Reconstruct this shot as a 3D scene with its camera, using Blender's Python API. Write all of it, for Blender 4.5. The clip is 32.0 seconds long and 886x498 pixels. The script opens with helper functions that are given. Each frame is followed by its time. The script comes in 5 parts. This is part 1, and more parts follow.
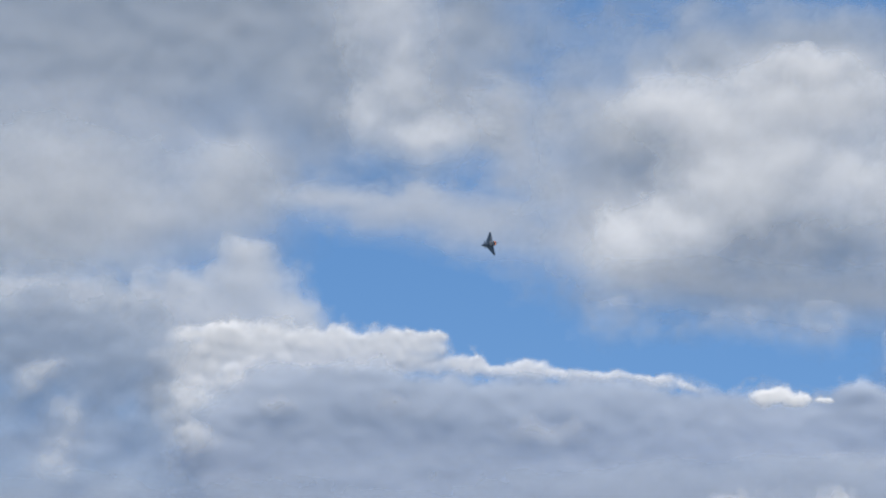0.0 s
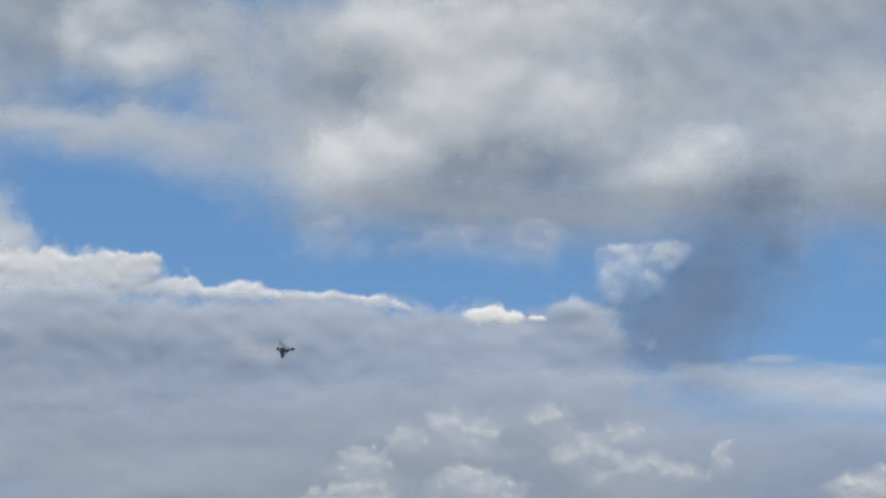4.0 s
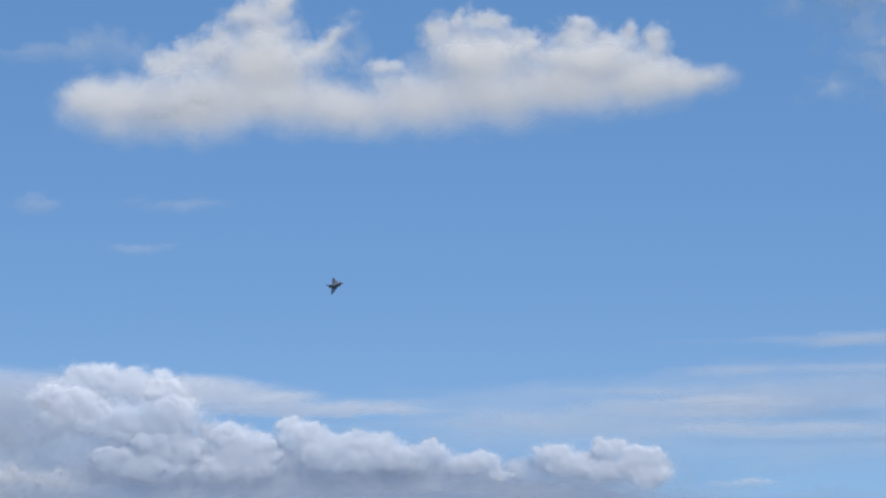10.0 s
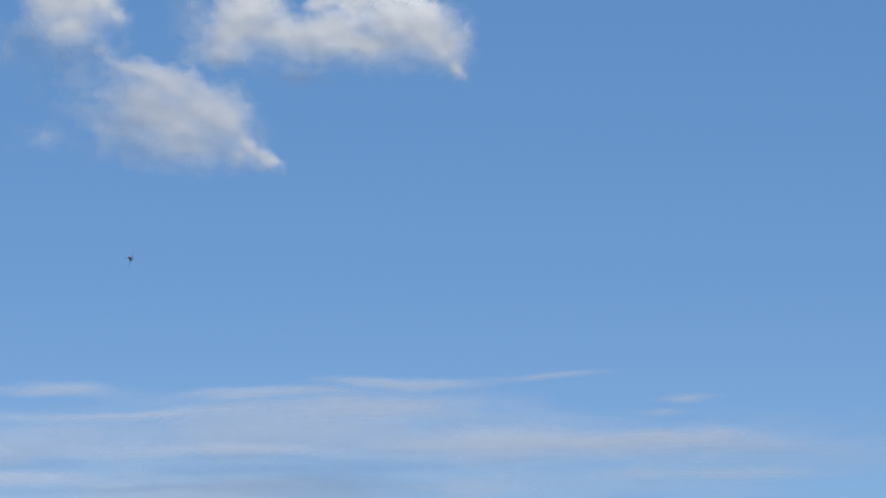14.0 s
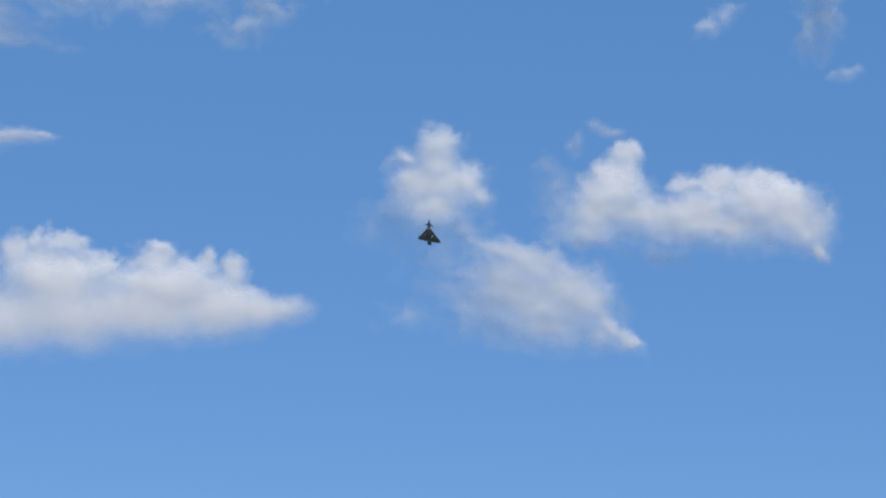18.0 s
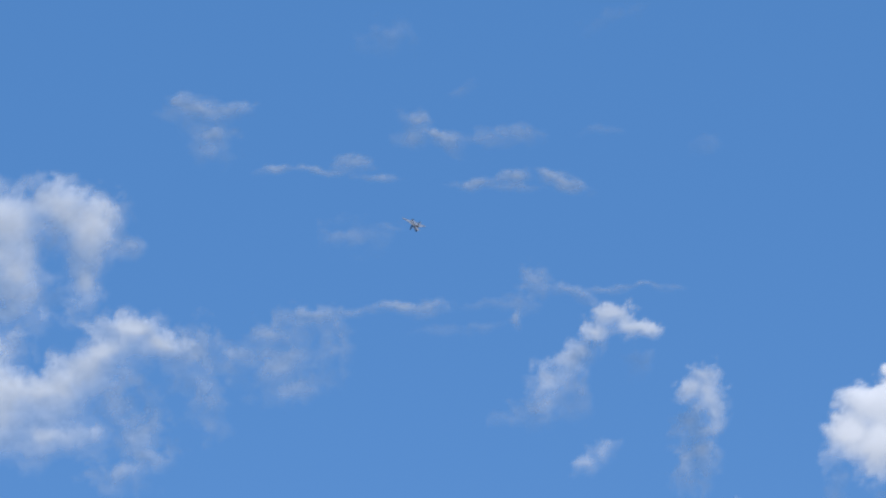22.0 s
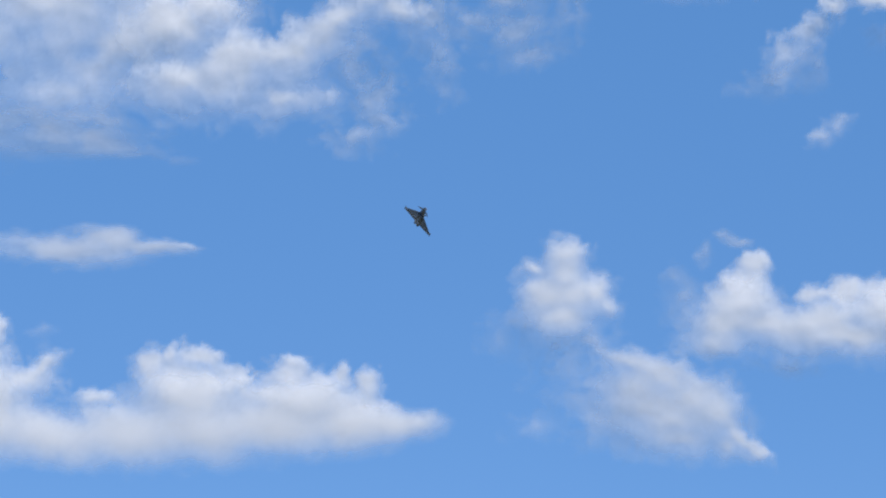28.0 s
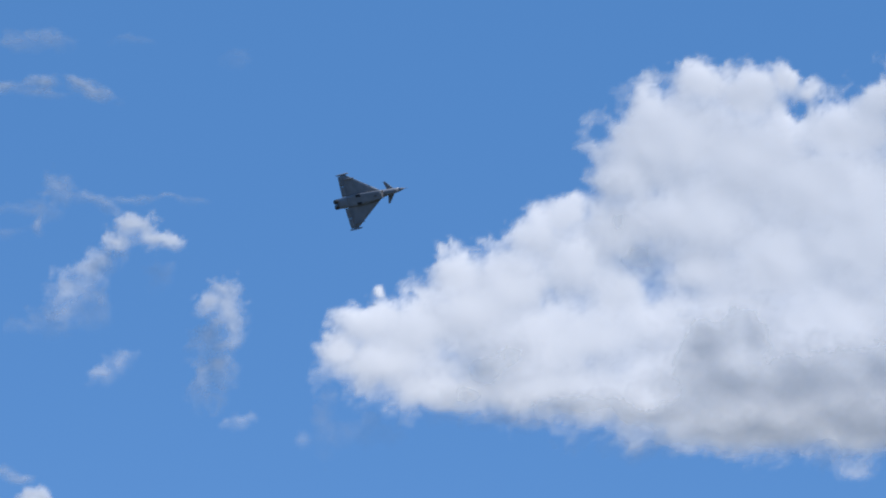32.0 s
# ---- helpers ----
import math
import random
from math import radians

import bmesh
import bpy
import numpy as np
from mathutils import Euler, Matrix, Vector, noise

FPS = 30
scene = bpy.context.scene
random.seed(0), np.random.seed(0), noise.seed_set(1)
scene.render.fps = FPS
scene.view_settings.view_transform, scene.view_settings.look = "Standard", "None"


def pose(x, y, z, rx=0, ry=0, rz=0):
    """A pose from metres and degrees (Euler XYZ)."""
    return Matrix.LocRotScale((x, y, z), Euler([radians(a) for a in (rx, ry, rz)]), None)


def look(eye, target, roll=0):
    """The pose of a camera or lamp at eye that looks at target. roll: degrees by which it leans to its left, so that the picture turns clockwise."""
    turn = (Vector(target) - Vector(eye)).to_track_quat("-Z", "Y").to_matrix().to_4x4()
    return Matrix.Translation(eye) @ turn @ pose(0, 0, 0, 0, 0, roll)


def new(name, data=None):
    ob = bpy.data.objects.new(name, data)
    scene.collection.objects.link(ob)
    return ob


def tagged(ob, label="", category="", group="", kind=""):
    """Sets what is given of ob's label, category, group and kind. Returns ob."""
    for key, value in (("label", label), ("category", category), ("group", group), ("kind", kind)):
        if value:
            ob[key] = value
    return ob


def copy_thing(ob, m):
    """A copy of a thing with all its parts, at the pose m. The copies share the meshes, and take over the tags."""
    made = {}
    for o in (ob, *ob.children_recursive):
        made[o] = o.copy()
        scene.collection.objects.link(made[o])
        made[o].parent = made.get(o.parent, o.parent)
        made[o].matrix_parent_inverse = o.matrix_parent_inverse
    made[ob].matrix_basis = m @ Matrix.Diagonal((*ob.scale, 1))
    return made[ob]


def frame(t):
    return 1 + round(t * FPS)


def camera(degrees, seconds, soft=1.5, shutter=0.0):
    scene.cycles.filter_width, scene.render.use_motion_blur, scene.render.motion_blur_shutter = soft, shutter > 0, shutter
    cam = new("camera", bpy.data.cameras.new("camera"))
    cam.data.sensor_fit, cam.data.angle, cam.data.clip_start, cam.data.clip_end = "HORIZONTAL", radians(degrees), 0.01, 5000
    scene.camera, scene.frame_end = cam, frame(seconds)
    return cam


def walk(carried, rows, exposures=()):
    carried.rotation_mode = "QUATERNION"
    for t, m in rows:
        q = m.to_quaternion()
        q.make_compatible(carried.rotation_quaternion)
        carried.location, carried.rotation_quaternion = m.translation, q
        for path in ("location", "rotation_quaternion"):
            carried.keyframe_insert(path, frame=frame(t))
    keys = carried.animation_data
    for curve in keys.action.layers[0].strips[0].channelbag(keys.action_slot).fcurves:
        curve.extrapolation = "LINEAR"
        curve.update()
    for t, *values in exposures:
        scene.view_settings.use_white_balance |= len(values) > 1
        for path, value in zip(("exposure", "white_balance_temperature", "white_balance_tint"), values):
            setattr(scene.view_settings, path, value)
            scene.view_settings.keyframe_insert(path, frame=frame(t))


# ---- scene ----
# ------------------------------------------------------------ camera
EYE = Vector((0.0, 0.0, 1.7))


def aim(yaw, pitch, roll):
    """A camera pose on the tripod: degrees to the left of +y, above the horizon, and of lean."""
    turn = Matrix.Rotation(radians(yaw), 4, "Z") @ Matrix.Rotation(radians(90 + pitch), 4, "X")
    return Matrix.Translation(EYE) @ turn @ Matrix.Rotation(radians(roll), 4, "Z")


cam = camera(15, 32.0, soft=2.0)
walk(cam, [
    (0.0, aim(-0.000, 8.600, 1.484)),
    (0.5, aim(0.861, 8.251, 1.124)),
    (1.0, aim(-0.329, 8.025, 0.195)),
    (1.5, aim(0.053, 7.893, 0.342)),
    (2.0, aim(-0.360, 7.709, 0.358)),
    (2.5, aim(-1.035, 7.558, 0.676)),
    (4.5, aim(-6.023, 7.089, 0.309)),
    (5.0, aim(-7.016, 6.675, 0.341)),
    (5.5, aim(-9.281, 6.355, 0.039)),
    (6.0, aim(-11.363, 6.161, 0.206)),
    (6.5, aim(-13.202, 5.926, -0.010)),
    (7.0, aim(-14.793, 5.766, 0.047)),
    (7.5, aim(-16.414, 5.769, -0.104)),
    (8.0, aim(-18.246, 5.865, 0.148)),
    (8.5, aim(-20.190, 5.778, -0.029)),
    (9.0, aim(-22.349, 5.622, 0.077)),
    (9.5, aim(-25.243, 5.674, 0.215)),
    (10.0, aim(-27.283, 6.203, -0.778)),
    (10.5, aim(-27.857, 6.528, -0.554)),
    (11.0, aim(-28.489, 6.835, -0.710)),
    (11.5, aim(-29.653, 7.048, -0.825)),
    (12.0, aim(-32.389, 7.190, -0.883)),
    (12.5, aim(-35.023, 7.058, -0.766)),
    (13.0, aim(-38.592, 6.859, -0.626)),
    (13.5, aim(-41.608, 6.783, -1.110)),
    (14.0, aim(-40.808, 6.884, -0.709)),
    (14.5, aim(-37.378, 6.543, -0.020)),
    (16.5, aim(-36.701, 7.773, 0.785)),
    (17.0, aim(-35.914, 8.569, 0.163)),
    (17.5, aim(-35.006, 9.184, 0.641)),
    (18.0, aim(-34.596, 9.947, 0.858)),
    (18.5, aim(-34.880, 11.194, 0.587)),
    (19.0, aim(-34.779, 12.031, 0.565)),
    (19.5, aim(-34.250, 12.532, 0.056)),
    (20.0, aim(-34.694, 13.758, -0.562)),
    (20.5, aim(-35.185, 14.371, -0.709)),
    (21.0, aim(-35.199, 15.185, -0.913)),
    (21.5, aim(-36.111, 17.152, -1.092)),
    (22.0, aim(-36.727, 17.449, -0.945)),
    (22.5, aim(-37.080, 17.724, -0.819)),
    (23.0, aim(-37.107, 17.314, -0.523)),
    (23.5, aim(-37.612, 16.732, -0.513)),
    (24.0, aim(-36.626, 16.204, -0.287)),
    (24.5, aim(-36.701, 15.915, -0.061)),
    (25.0, aim(-35.483, 13.916, 0.376)),
    (25.5, aim(-35.164, 13.689, 0.503)),
    (26.0, aim(-33.791, 13.002, 0.949)),
    (26.5, aim(-33.238, 12.485, 1.073)),
    (28.5, aim(-32.556, 11.745, 1.222)),
    (29.0, aim(-33.086, 12.127, 0.981)),
    (29.5, aim(-34.074, 12.433, 0.767)),
    (30.0, aim(-35.510, 12.639, 0.014)),
    (30.5, aim(-37.023, 13.582, -0.451)),
    (31.0, aim(-39.247, 14.604, -0.818)),
    (31.5, aim(-41.960, 15.235, -0.767)),
    (32.0, aim(-45.149, 15.847, -0.901)),
], exposures=((0.0, -0.15, 6850, 8), (2.0, -0.13, 7050, 6), (5.0, -0.24, 7350, 6), (7.0, -0.2, 7150, 8), (9.0, -0.12, 7100, 9), (12.0, -0.06, 7200, 9),
                 (17.0, -0.1, 6950, 9), (19.0, 0.04, 6600, 10), (20.5, 0.08, 6500, 10), (22.0, 0.0, 6400, 10), (24.0, 0.03, 6400, 10), (26.0, 0.08, 6500, 10), (29.0, 0.1, 6550, 10), (32.0, 0.0, 6400, 10)))

# ------------------------------------------------------------ light
SUN_AZ, SUN_EL = 178.0, 55.0
world = bpy.data.worlds.new("sky")
scene.world = world
world.use_nodes = True
wn, wl = world.node_tree.nodes, world.node_tree.links
sky = wn.new("ShaderNodeTexSky")
sky.sky_type = "NISHITA"
sky.sun_disc = False
sky.sun_elevation = radians(SUN_EL)
sky.sun_rotation = radians(SUN_AZ)
sky.altitude = 50
sky.air_density = 0.45
sky.dust_density = 0.0
sky.ozone_density = 3.0
even = wn.new("ShaderNodeMix")
even.data_type = "RGBA"
even.inputs[0].default_value = 0.66
even.inputs[7].default_value = (0.54, 1.80, 4.35, 1)
wl.new(sky.outputs[0], even.inputs[6])
wl.new(even.outputs[2], wn["Background"].inputs[0])
wn["Background"].inputs[1].default_value = 0.15

sun_data = bpy.data.lights.new("sun", "SUN")
sun_data.energy = 4.5
sun_data.angle = radians(0.5)
sun_data.color = (1.0, 0.95, 0.88)
sun = new("sun", sun_data)
sun_way = Vector((math.sin(radians(SUN_AZ)) * math.cos(radians(SUN_EL)), math.cos(radians(SUN_AZ)) * math.cos(radians(SUN_EL)), math.sin(radians(SUN_EL))))
sun.matrix_world = look(sun_way * 3000, (0, 0, 0))


# ------------------------------------------------------------ materials
def material(name):
    m = bpy.data.materials.new(name)
    m.use_nodes = True
    return m, m.node_tree.nodes, m.node_tree.links, m.node_tree.nodes["Principled BSDF"]


def noise_node(n, l, scale, detail, coords="Object"):
    tc, tex = n.new("ShaderNodeTexCoord"), n.new("ShaderNodeTexNoise")
    tex.inputs["Scale"].default_value, tex.inputs["Detail"].default_value = scale, detail
    l.new(tc.outputs[coords], tex.inputs["Vector"])
    return tex


def mottled(name, low, high, scale, rough, metal=0.0, fine=40.0, bump=0.02):
    """A painted or bare surface with stains at one scale and grain at another."""
    m, n, l, p = material(name)
    big, small = noise_node(n, l, scale, 4), noise_node(n, l, fine, 3)
    mix, ramp = n.new("ShaderNodeMath"), n.new("ShaderNodeValToRGB")
    mix.operation = "MULTIPLY_ADD"
    mix.inputs[1].default_value = 0.3
    l.new(small.outputs["Fac"], mix.inputs[0])
    l.new(big.outputs["Fac"], mix.inputs[2])
    ramp.color_ramp.elements[0].position, ramp.color_ramp.elements[0].color = 0.4, (*low, 1)
    ramp.color_ramp.elements[1].position, ramp.color_ramp.elements[1].color = 0.95, (*high, 1)
    l.new(mix.outputs[0], ramp.inputs[0])
    l.new(ramp.outputs[0], p.inputs["Base Color"])
    p.inputs["Roughness"].default_value, p.inputs["Metallic"].default_value = rough, metal
    b = n.new("ShaderNodeBump")
    b.inputs["Strength"].default_value = bump
    l.new(small.outputs["Fac"], b.inputs["Height"])
    l.new(b.outputs[0], p.inputs["Normal"])
    return m


def cloud_material(name, low, high):
    """White vapour: matt, letting light through, and thinning out by the mesh's own cover."""
    m, n, l, p = material(name)
    n.remove(p)
    out = n["Material Output"]
    cover = n.new("ShaderNodeAttribute")
    cover.attribute_name = "cover"
    grain = noise_node(n, l, 0.035, 4)
    soft = n.new("ShaderNodeMath")
    soft.operation = "SUBTRACT"
    soft.inputs[1].default_value = 0.5
    l.new(grain.outputs["Fac"], soft.inputs[0])
    # the grain bites only where the cover is partial
    rest = n.new("ShaderNodeMath")
    rest.operation = "SUBTRACT"
    rest.inputs[0].default_value = 1.0
    l.new(cover.outputs["Fac"], rest.inputs[1])
    edge = n.new("ShaderNodeMath")
    edge.operation = "MULTIPLY"
    l.new(cover.outputs["Fac"], edge.inputs[0])
    l.new(rest.outputs[0], edge.inputs[1])
    bite = n.new("ShaderNodeMath")
    bite.operation = "MULTIPLY"
    l.new(edge.outputs[0], bite.inputs[0])
    l.new(soft.outputs[0], bite.inputs[1])
    total = n.new("ShaderNodeMath")
    total.operation = "MULTIPLY_ADD"
    total.use_clamp = True
    total.inputs[1].default_value = 0.6
    l.new(bite.outputs[0], total.inputs[0])
    l.new(cover.outputs["Fac"], total.inputs[2])
    tone = n.new("ShaderNodeValToRGB")
    stain = noise_node(n, l, 0.006, 4)
    l.new(stain.outputs["Fac"], tone.inputs[0])
    tone.color_ramp.elements[0].position, tone.color_ramp.elements[0].color = 0.3, (*low, 1)
    tone.color_ramp.elements[1].position, tone.color_ramp.elements[1].color = 0.7, (*high, 1)
    clear, both = n.new("ShaderNodeBsdfTransparent"), n.new("ShaderNodeMixShader")
    body, dif, tra = n.new("ShaderNodeMixShader"), n.new("ShaderNodeBsdfDiffuse"), n.new("ShaderNodeBsdfTranslucent")
    body.inputs[0].default_value = 0.25
    for k, b in ((1, dif), (2, tra)):
        l.new(tone.outputs[0], b.inputs["Color"])
        l.new(b.outputs[0], body.inputs[k])
    l.new(total.outputs[0], both.inputs[0])
    l.new(clear.outputs[0], both.inputs[1])
    l.new(body.outputs[0], both.inputs[2])
    l.new(both.outputs[0], out.inputs["Surface"])
    return m


WHITE_CLOUD = cloud_material("white_vapour", (0.905, 0.895, 0.89), (0.955, 0.945, 0.94))
THIN_CLOUD = cloud_material("thin_vapour", (0.90, 0.90, 0.91), (0.95, 0.95, 0.955))
# rain vapour: the shadow of the cloud above, put into a dark base colour
SHADED_RAIN_CLOUD = cloud_material("shade_painted_rain_vapour", (0.25, 0.35, 0.51), (0.30, 0.40, 0.56))
# the next three paint the blue of distant air into the vapour's base colour
HAZE_TINTED_CLOUD = cloud_material("haze_tinted_vapour", (0.60, 0.68, 0.80), (0.66, 0.74, 0.85))
DISTANCE_TINTED_CLOUD = cloud_material("distance_tinted_vapour", (0.68, 0.75, 0.86), (0.74, 0.80, 0.90))
PAINTED_AIRLIGHT = cloud_material("airlight_paint", (0.36, 0.50, 0.75), (0.41, 0.55, 0.79))
VAPOURS = {"far": DISTANCE_TINTED_CLOUD, "mist": PAINTED_AIRLIGHT, "thick": WHITE_CLOUD, "thin": THIN_CLOUD, "rain": SHADED_RAIN_CLOUD, "haze": HAZE_TINTED_CLOUD}
GREY = mottled("jet_grey", (0.19, 0.21, 0.245), (0.26, 0.28, 0.315), 0.9, 0.27, 0.0, 14.0, 0.05)
PALE = mottled("radome_grey", (0.22, 0.235, 0.26), (0.28, 0.295, 0.32), 1.5, 0.45, 0.0, 20.0, 0.03)
# near-black paint for the shade inside openings, on closed plates
DARK = mottled("painted_shade", (0.012, 0.013, 0.015), (0.03, 0.03, 0.033), 3.0, 0.7)
METAL = mottled("burnt_nozzle_steel", (0.06, 0.055, 0.05), (0.16, 0.145, 0.13), 4.0, 0.38, 0.9, 30.0, 0.15)
RUBBER = mottled("tyre_rubber", (0.015, 0.015, 0.016), (0.035, 0.035, 0.035), 8.0, 0.8)
LEG = mottled("white_gear_paint", (0.55, 0.55, 0.55), (0.75, 0.75, 0.74), 6.0, 0.4)
GLASS, gn, gl, gp = material("tinted_canopy")
gp.inputs["Base Color"].default_value = (0.03, 0.035, 0.04, 1)
gp.inputs["Roughness"].default_value = 0.05
gp.inputs["Coat Weight"].default_value = 0.6
FLAME, fn, fl, fp = material("burner_flame")
fp.inputs["Base Color"].default_value = (0.8, 0.3, 0.1, 1)
fp.inputs["Emission Color"].default_value = (1.0, 0.30, 0.09, 1)
fp.inputs["Emission Strength"].default_value = 3.5
LAMP, ln_, ll_, lp = material("landing_light_lens")
lp.inputs["Emission Color"].default_value = (1.0, 0.93, 0.8, 1)
lp.inputs["Emission Strength"].default_value = 0.5
FEATHER = mottled("gull_feathers", (0.03, 0.03, 0.032), (0.08, 0.08, 0.085), 6.0, 0.7)
GRASS = mottled("mown_grass", (0.035, 0.04, 0.026), (0.065, 0.068, 0.05), 0.02, 0.9, 0.0, 1.5, 0.3)


# ------------------------------------------------------------ ground
def part(name, bm, mat, parent, label=""):
    me = bpy.data.meshes.new(name)
    bm.to_mesh(me)
    bm.free()
    me.materials.append(mat)
    ob = new(name, me)
    ob.parent = parent
    return tagged(ob, label)


def ground():
    bm = bmesh.new()
    rings = (0.01, 20, 100, 400, 1200, 2500, 4000, 9000)
    loops = []
    for r in rings:
        loops.append([bm.verts.new((r * math.cos(a * math.tau / 48), r * math.sin(a * math.tau / 48), 0.0)) for a in range(48)])
    for a, b in zip(loops, loops[1:]):
        for i in range(48):
            bm.faces.new((a[i], b[i], b[(i + 1) % 48], a[(i + 1) % 48]))
    tagged(part("ground", bm, GRASS, None), "flat mown grass airfield reaching the horizon", "ground", kind="structure")


ground()

# ------------------------------------------------------------ clouds
TABLE = np.random.RandomState(7).permutation(4096)
ANGLES = np.random.RandomState(8).rand(4096) * 2 * np.pi
GX, GY = np.cos(ANGLES), np.sin(ANGLES)


def ripple(x, y, seed):
    """Smooth gradient noise on arrays, about -0.7 to 0.7."""
    xi, yi = np.floor(x).astype(int), np.floor(y).astype(int)
    fx, fy = x - xi, y - yi
    u, v = fx * fx * fx * (fx * (6 * fx - 15) + 10), fy * fy * fy * (fy * (6 * fy - 15) + 10)

    def corner(i, j):
        k = TABLE[(TABLE[(xi + i + 61 * seed) & 4095] + yi + j) & 4095]
        return GX[k] * (fx - i) + GY[k] * (fy - j)

    low = corner(0, 0) * (1 - u) + corner(1, 0) * u
    return low * (1 - v) + (corner(0, 1) * (1 - u) + corner(1, 1) * u) * v


def layers(x, y, seed, octaves, billow=False, fall=0.52):
    total, gain = 0, 1.0
    for k in range(octaves):
        r = ripple(x * 2.03**k, y * 2.03**k, seed + 17 * k)
        total = total + gain * ((1.7 * np.abs(r) - 0.36) if billow else r)
        gain *= fall
    return total


def patches(keep):
    """Numbers the connected patches in a grid of faces; -1 outside them."""
    parents, marks, before = [], np.full(keep.shape, -1), []

    def root(k):
        while parents[k] != k:
            k = parents[k]
        return k

    for r, row in enumerate(keep):
        ends = np.flatnonzero(np.diff(np.concatenate(([0], row.astype(np.int8), [0]))))
        runs = []
        for start, stop in zip(ends[::2], ends[1::2]):
            k = len(parents)
            parents.append(k)
            for other_start, other_stop, other in before:
                if other_start <= stop and start <= other_stop:
                    parents[root(other)] = root(k)
            marks[r, start:stop] = k
            runs.append((start, stop, k))
        before = runs
    roots = np.array([root(k) for k in range(len(parents))] + [-1])
    return roots[marks]


def skin(places, cover, keep, verts, faces, covers):
    """Adds the kept faces of a grid of places to the lists, and gives the new number of each point, -1 where unused."""
    rows, cols = cover.shape
    ids = np.arange(rows * cols).reshape(rows, cols)
    corners = np.stack([ids[:-1, :-1], ids[:-1, 1:], ids[1:, 1:], ids[1:, :-1]], -1)[keep]
    used, where = np.unique(corners, return_inverse=True)
    first = sum(len(v) for v in verts)
    verts.append(places.reshape(-1, 3)[used] + np.array(EYE))
    faces.append(where.reshape(-1, 4) + first)
    covers.append(cover.ravel()[used])
    numbers = np.full(rows * cols, -1)
    numbers[used] = np.arange(len(used)) + first
    return numbers.reshape(rows, cols)


def vapour(name, distance, puffs, style="thin", soft=0.6, opacity=0.9, rough=0.6, grain=0.7, flat=1.0, depth=0.6, relief=0.4, curd=0.08, domes=0.0, blur=3, slope=0.0, fade=0.6, solid=0.5, buds=0, seed=1):
    """Rounded bodies of vapour, largest first, each a mesh and its place, seen from EYE. puffs: bearing and height of each swelling and its two half-widths, in degrees,
    then its strength (below zero: a gap) and its lean in degrees. soft is the width of the edge, fade how much softer the
    underside is, domes how far each swelling stands out, buds how many smaller swellings grow on each, flat stretches the grain level, slope leans the body over the eye so that its underside shows."""
    p = np.array([(*q, *(0, 0, 0, 0, 1.0, 0.0)[len(q):]) for q in puffs])
    swells = p[p[:, 4] > 0]
    wide = np.hypot(swells[:, 2], swells[:, 3] * (swells[:, 5] != 0))
    tall = np.hypot(swells[:, 3], swells[:, 2] * (swells[:, 5] != 0))
    low = np.array([(swells[:, 0] - 1.5 * wide).min() - 0.1, max((swells[:, 1] - 1.5 * tall).min() - 0.1, 0.4)])
    high = np.array([(swells[:, 0] + 1.5 * wide).max() + 0.1, (swells[:, 1] + 1.5 * tall).max() + 0.1])
    step = 0.026 if np.prod(high - low) < 30 else 0.04
    a, e = np.meshgrid(np.arange(low[0], high[0] + step, step), np.arange(low[1], high[1] + step, step))
    x, y = a / grain / flat**0.5, e / grain * flat**0.5
    sway = 0.3 * grain * min(1.0, rough * 1.6)
    wa = a + sway * flat**0.5 * layers(x * 0.9, y * 0.9, seed, 4)
    we = e + sway / flat**0.5 * layers(x * 0.9 + 40, y * 0.9 + 9, seed + 3, 4)
    mass, gaps, heap = 0, 0, 0
    chance = np.random.RandomState(seed)
    for pa, pe, ra, re, weight, lean in p:
        c, s = math.cos(math.radians(lean)), math.sin(math.radians(lean))
        da, de = wa - pa, we - pe
        r = np.sqrt(((c * da + s * de) / ra) ** 2 + ((c * de - s * da) / re) ** 2)
        if weight > 0:
            mass = mass + np.exp(4.5 * weight * np.maximum(1 - r, -2.5))
            heap = np.maximum(heap, min(ra, re) * np.sqrt(np.clip(1.2 - r**2, 0, None)))
            for _ in range(buds):
                turn, out, share = chance.uniform(-0.6, 3.74), chance.uniform(0.25, 0.95), chance.uniform(0.24, 0.46)
                ua, ue, small = out * ra * math.cos(turn), out * re * math.sin(turn), share * min(ra, re)
                q = np.hypot(da - c * ua + s * ue, de - s * ua - c * ue) / small
                mass = mass + np.exp(4.5 * np.maximum(1 - q, -2.5))
                lift = min(ra, re) * math.sqrt(max(1.2 - out**2, 0.1))
                heap = np.maximum(heap, np.where(q < 1.1, lift + 1.1 * small * np.sqrt(np.clip(1.21 - q**2, 0, None)) - 0.4 * small, 0))
        else:
            gaps = gaps - weight * np.clip(1.3 - r, 0, 1)
    field = np.log(mass + 1e-9) / 4.5 - gaps
    rise = np.gradient(field, step, axis=0)
    for _ in range(12):
        rise[1:-1, 1:-1] = (rise[:-2, 1:-1] + rise[2:, 1:-1] + rise[1:-1, :-2] + rise[1:-1, 2:]) / 4
    below = np.clip(0.5 + 0.35 * rise, 0, 1)
    under = below * fade
    lumps = layers(x * 1.5 + 3, y * 1.5 + 5, seed + 5, 4, billow=True)
    fray = layers(x * 1.4 + 30 + 0.5 * lumps, y * 1.4 + 50, seed + 9, 6, fall=0.54)
    inside = np.clip(field, 0, None)
    thick = field + 0.17 + 0.7 * solid * inside + rough * np.exp(-1.8 * solid * inside) * (0.35 * lumps + 0.85 * fray) / (1 + 0.5 * under)
    width = 0.8 * soft * (1 + under)
    core = np.clip(thick / width + 0.3, 0, None)
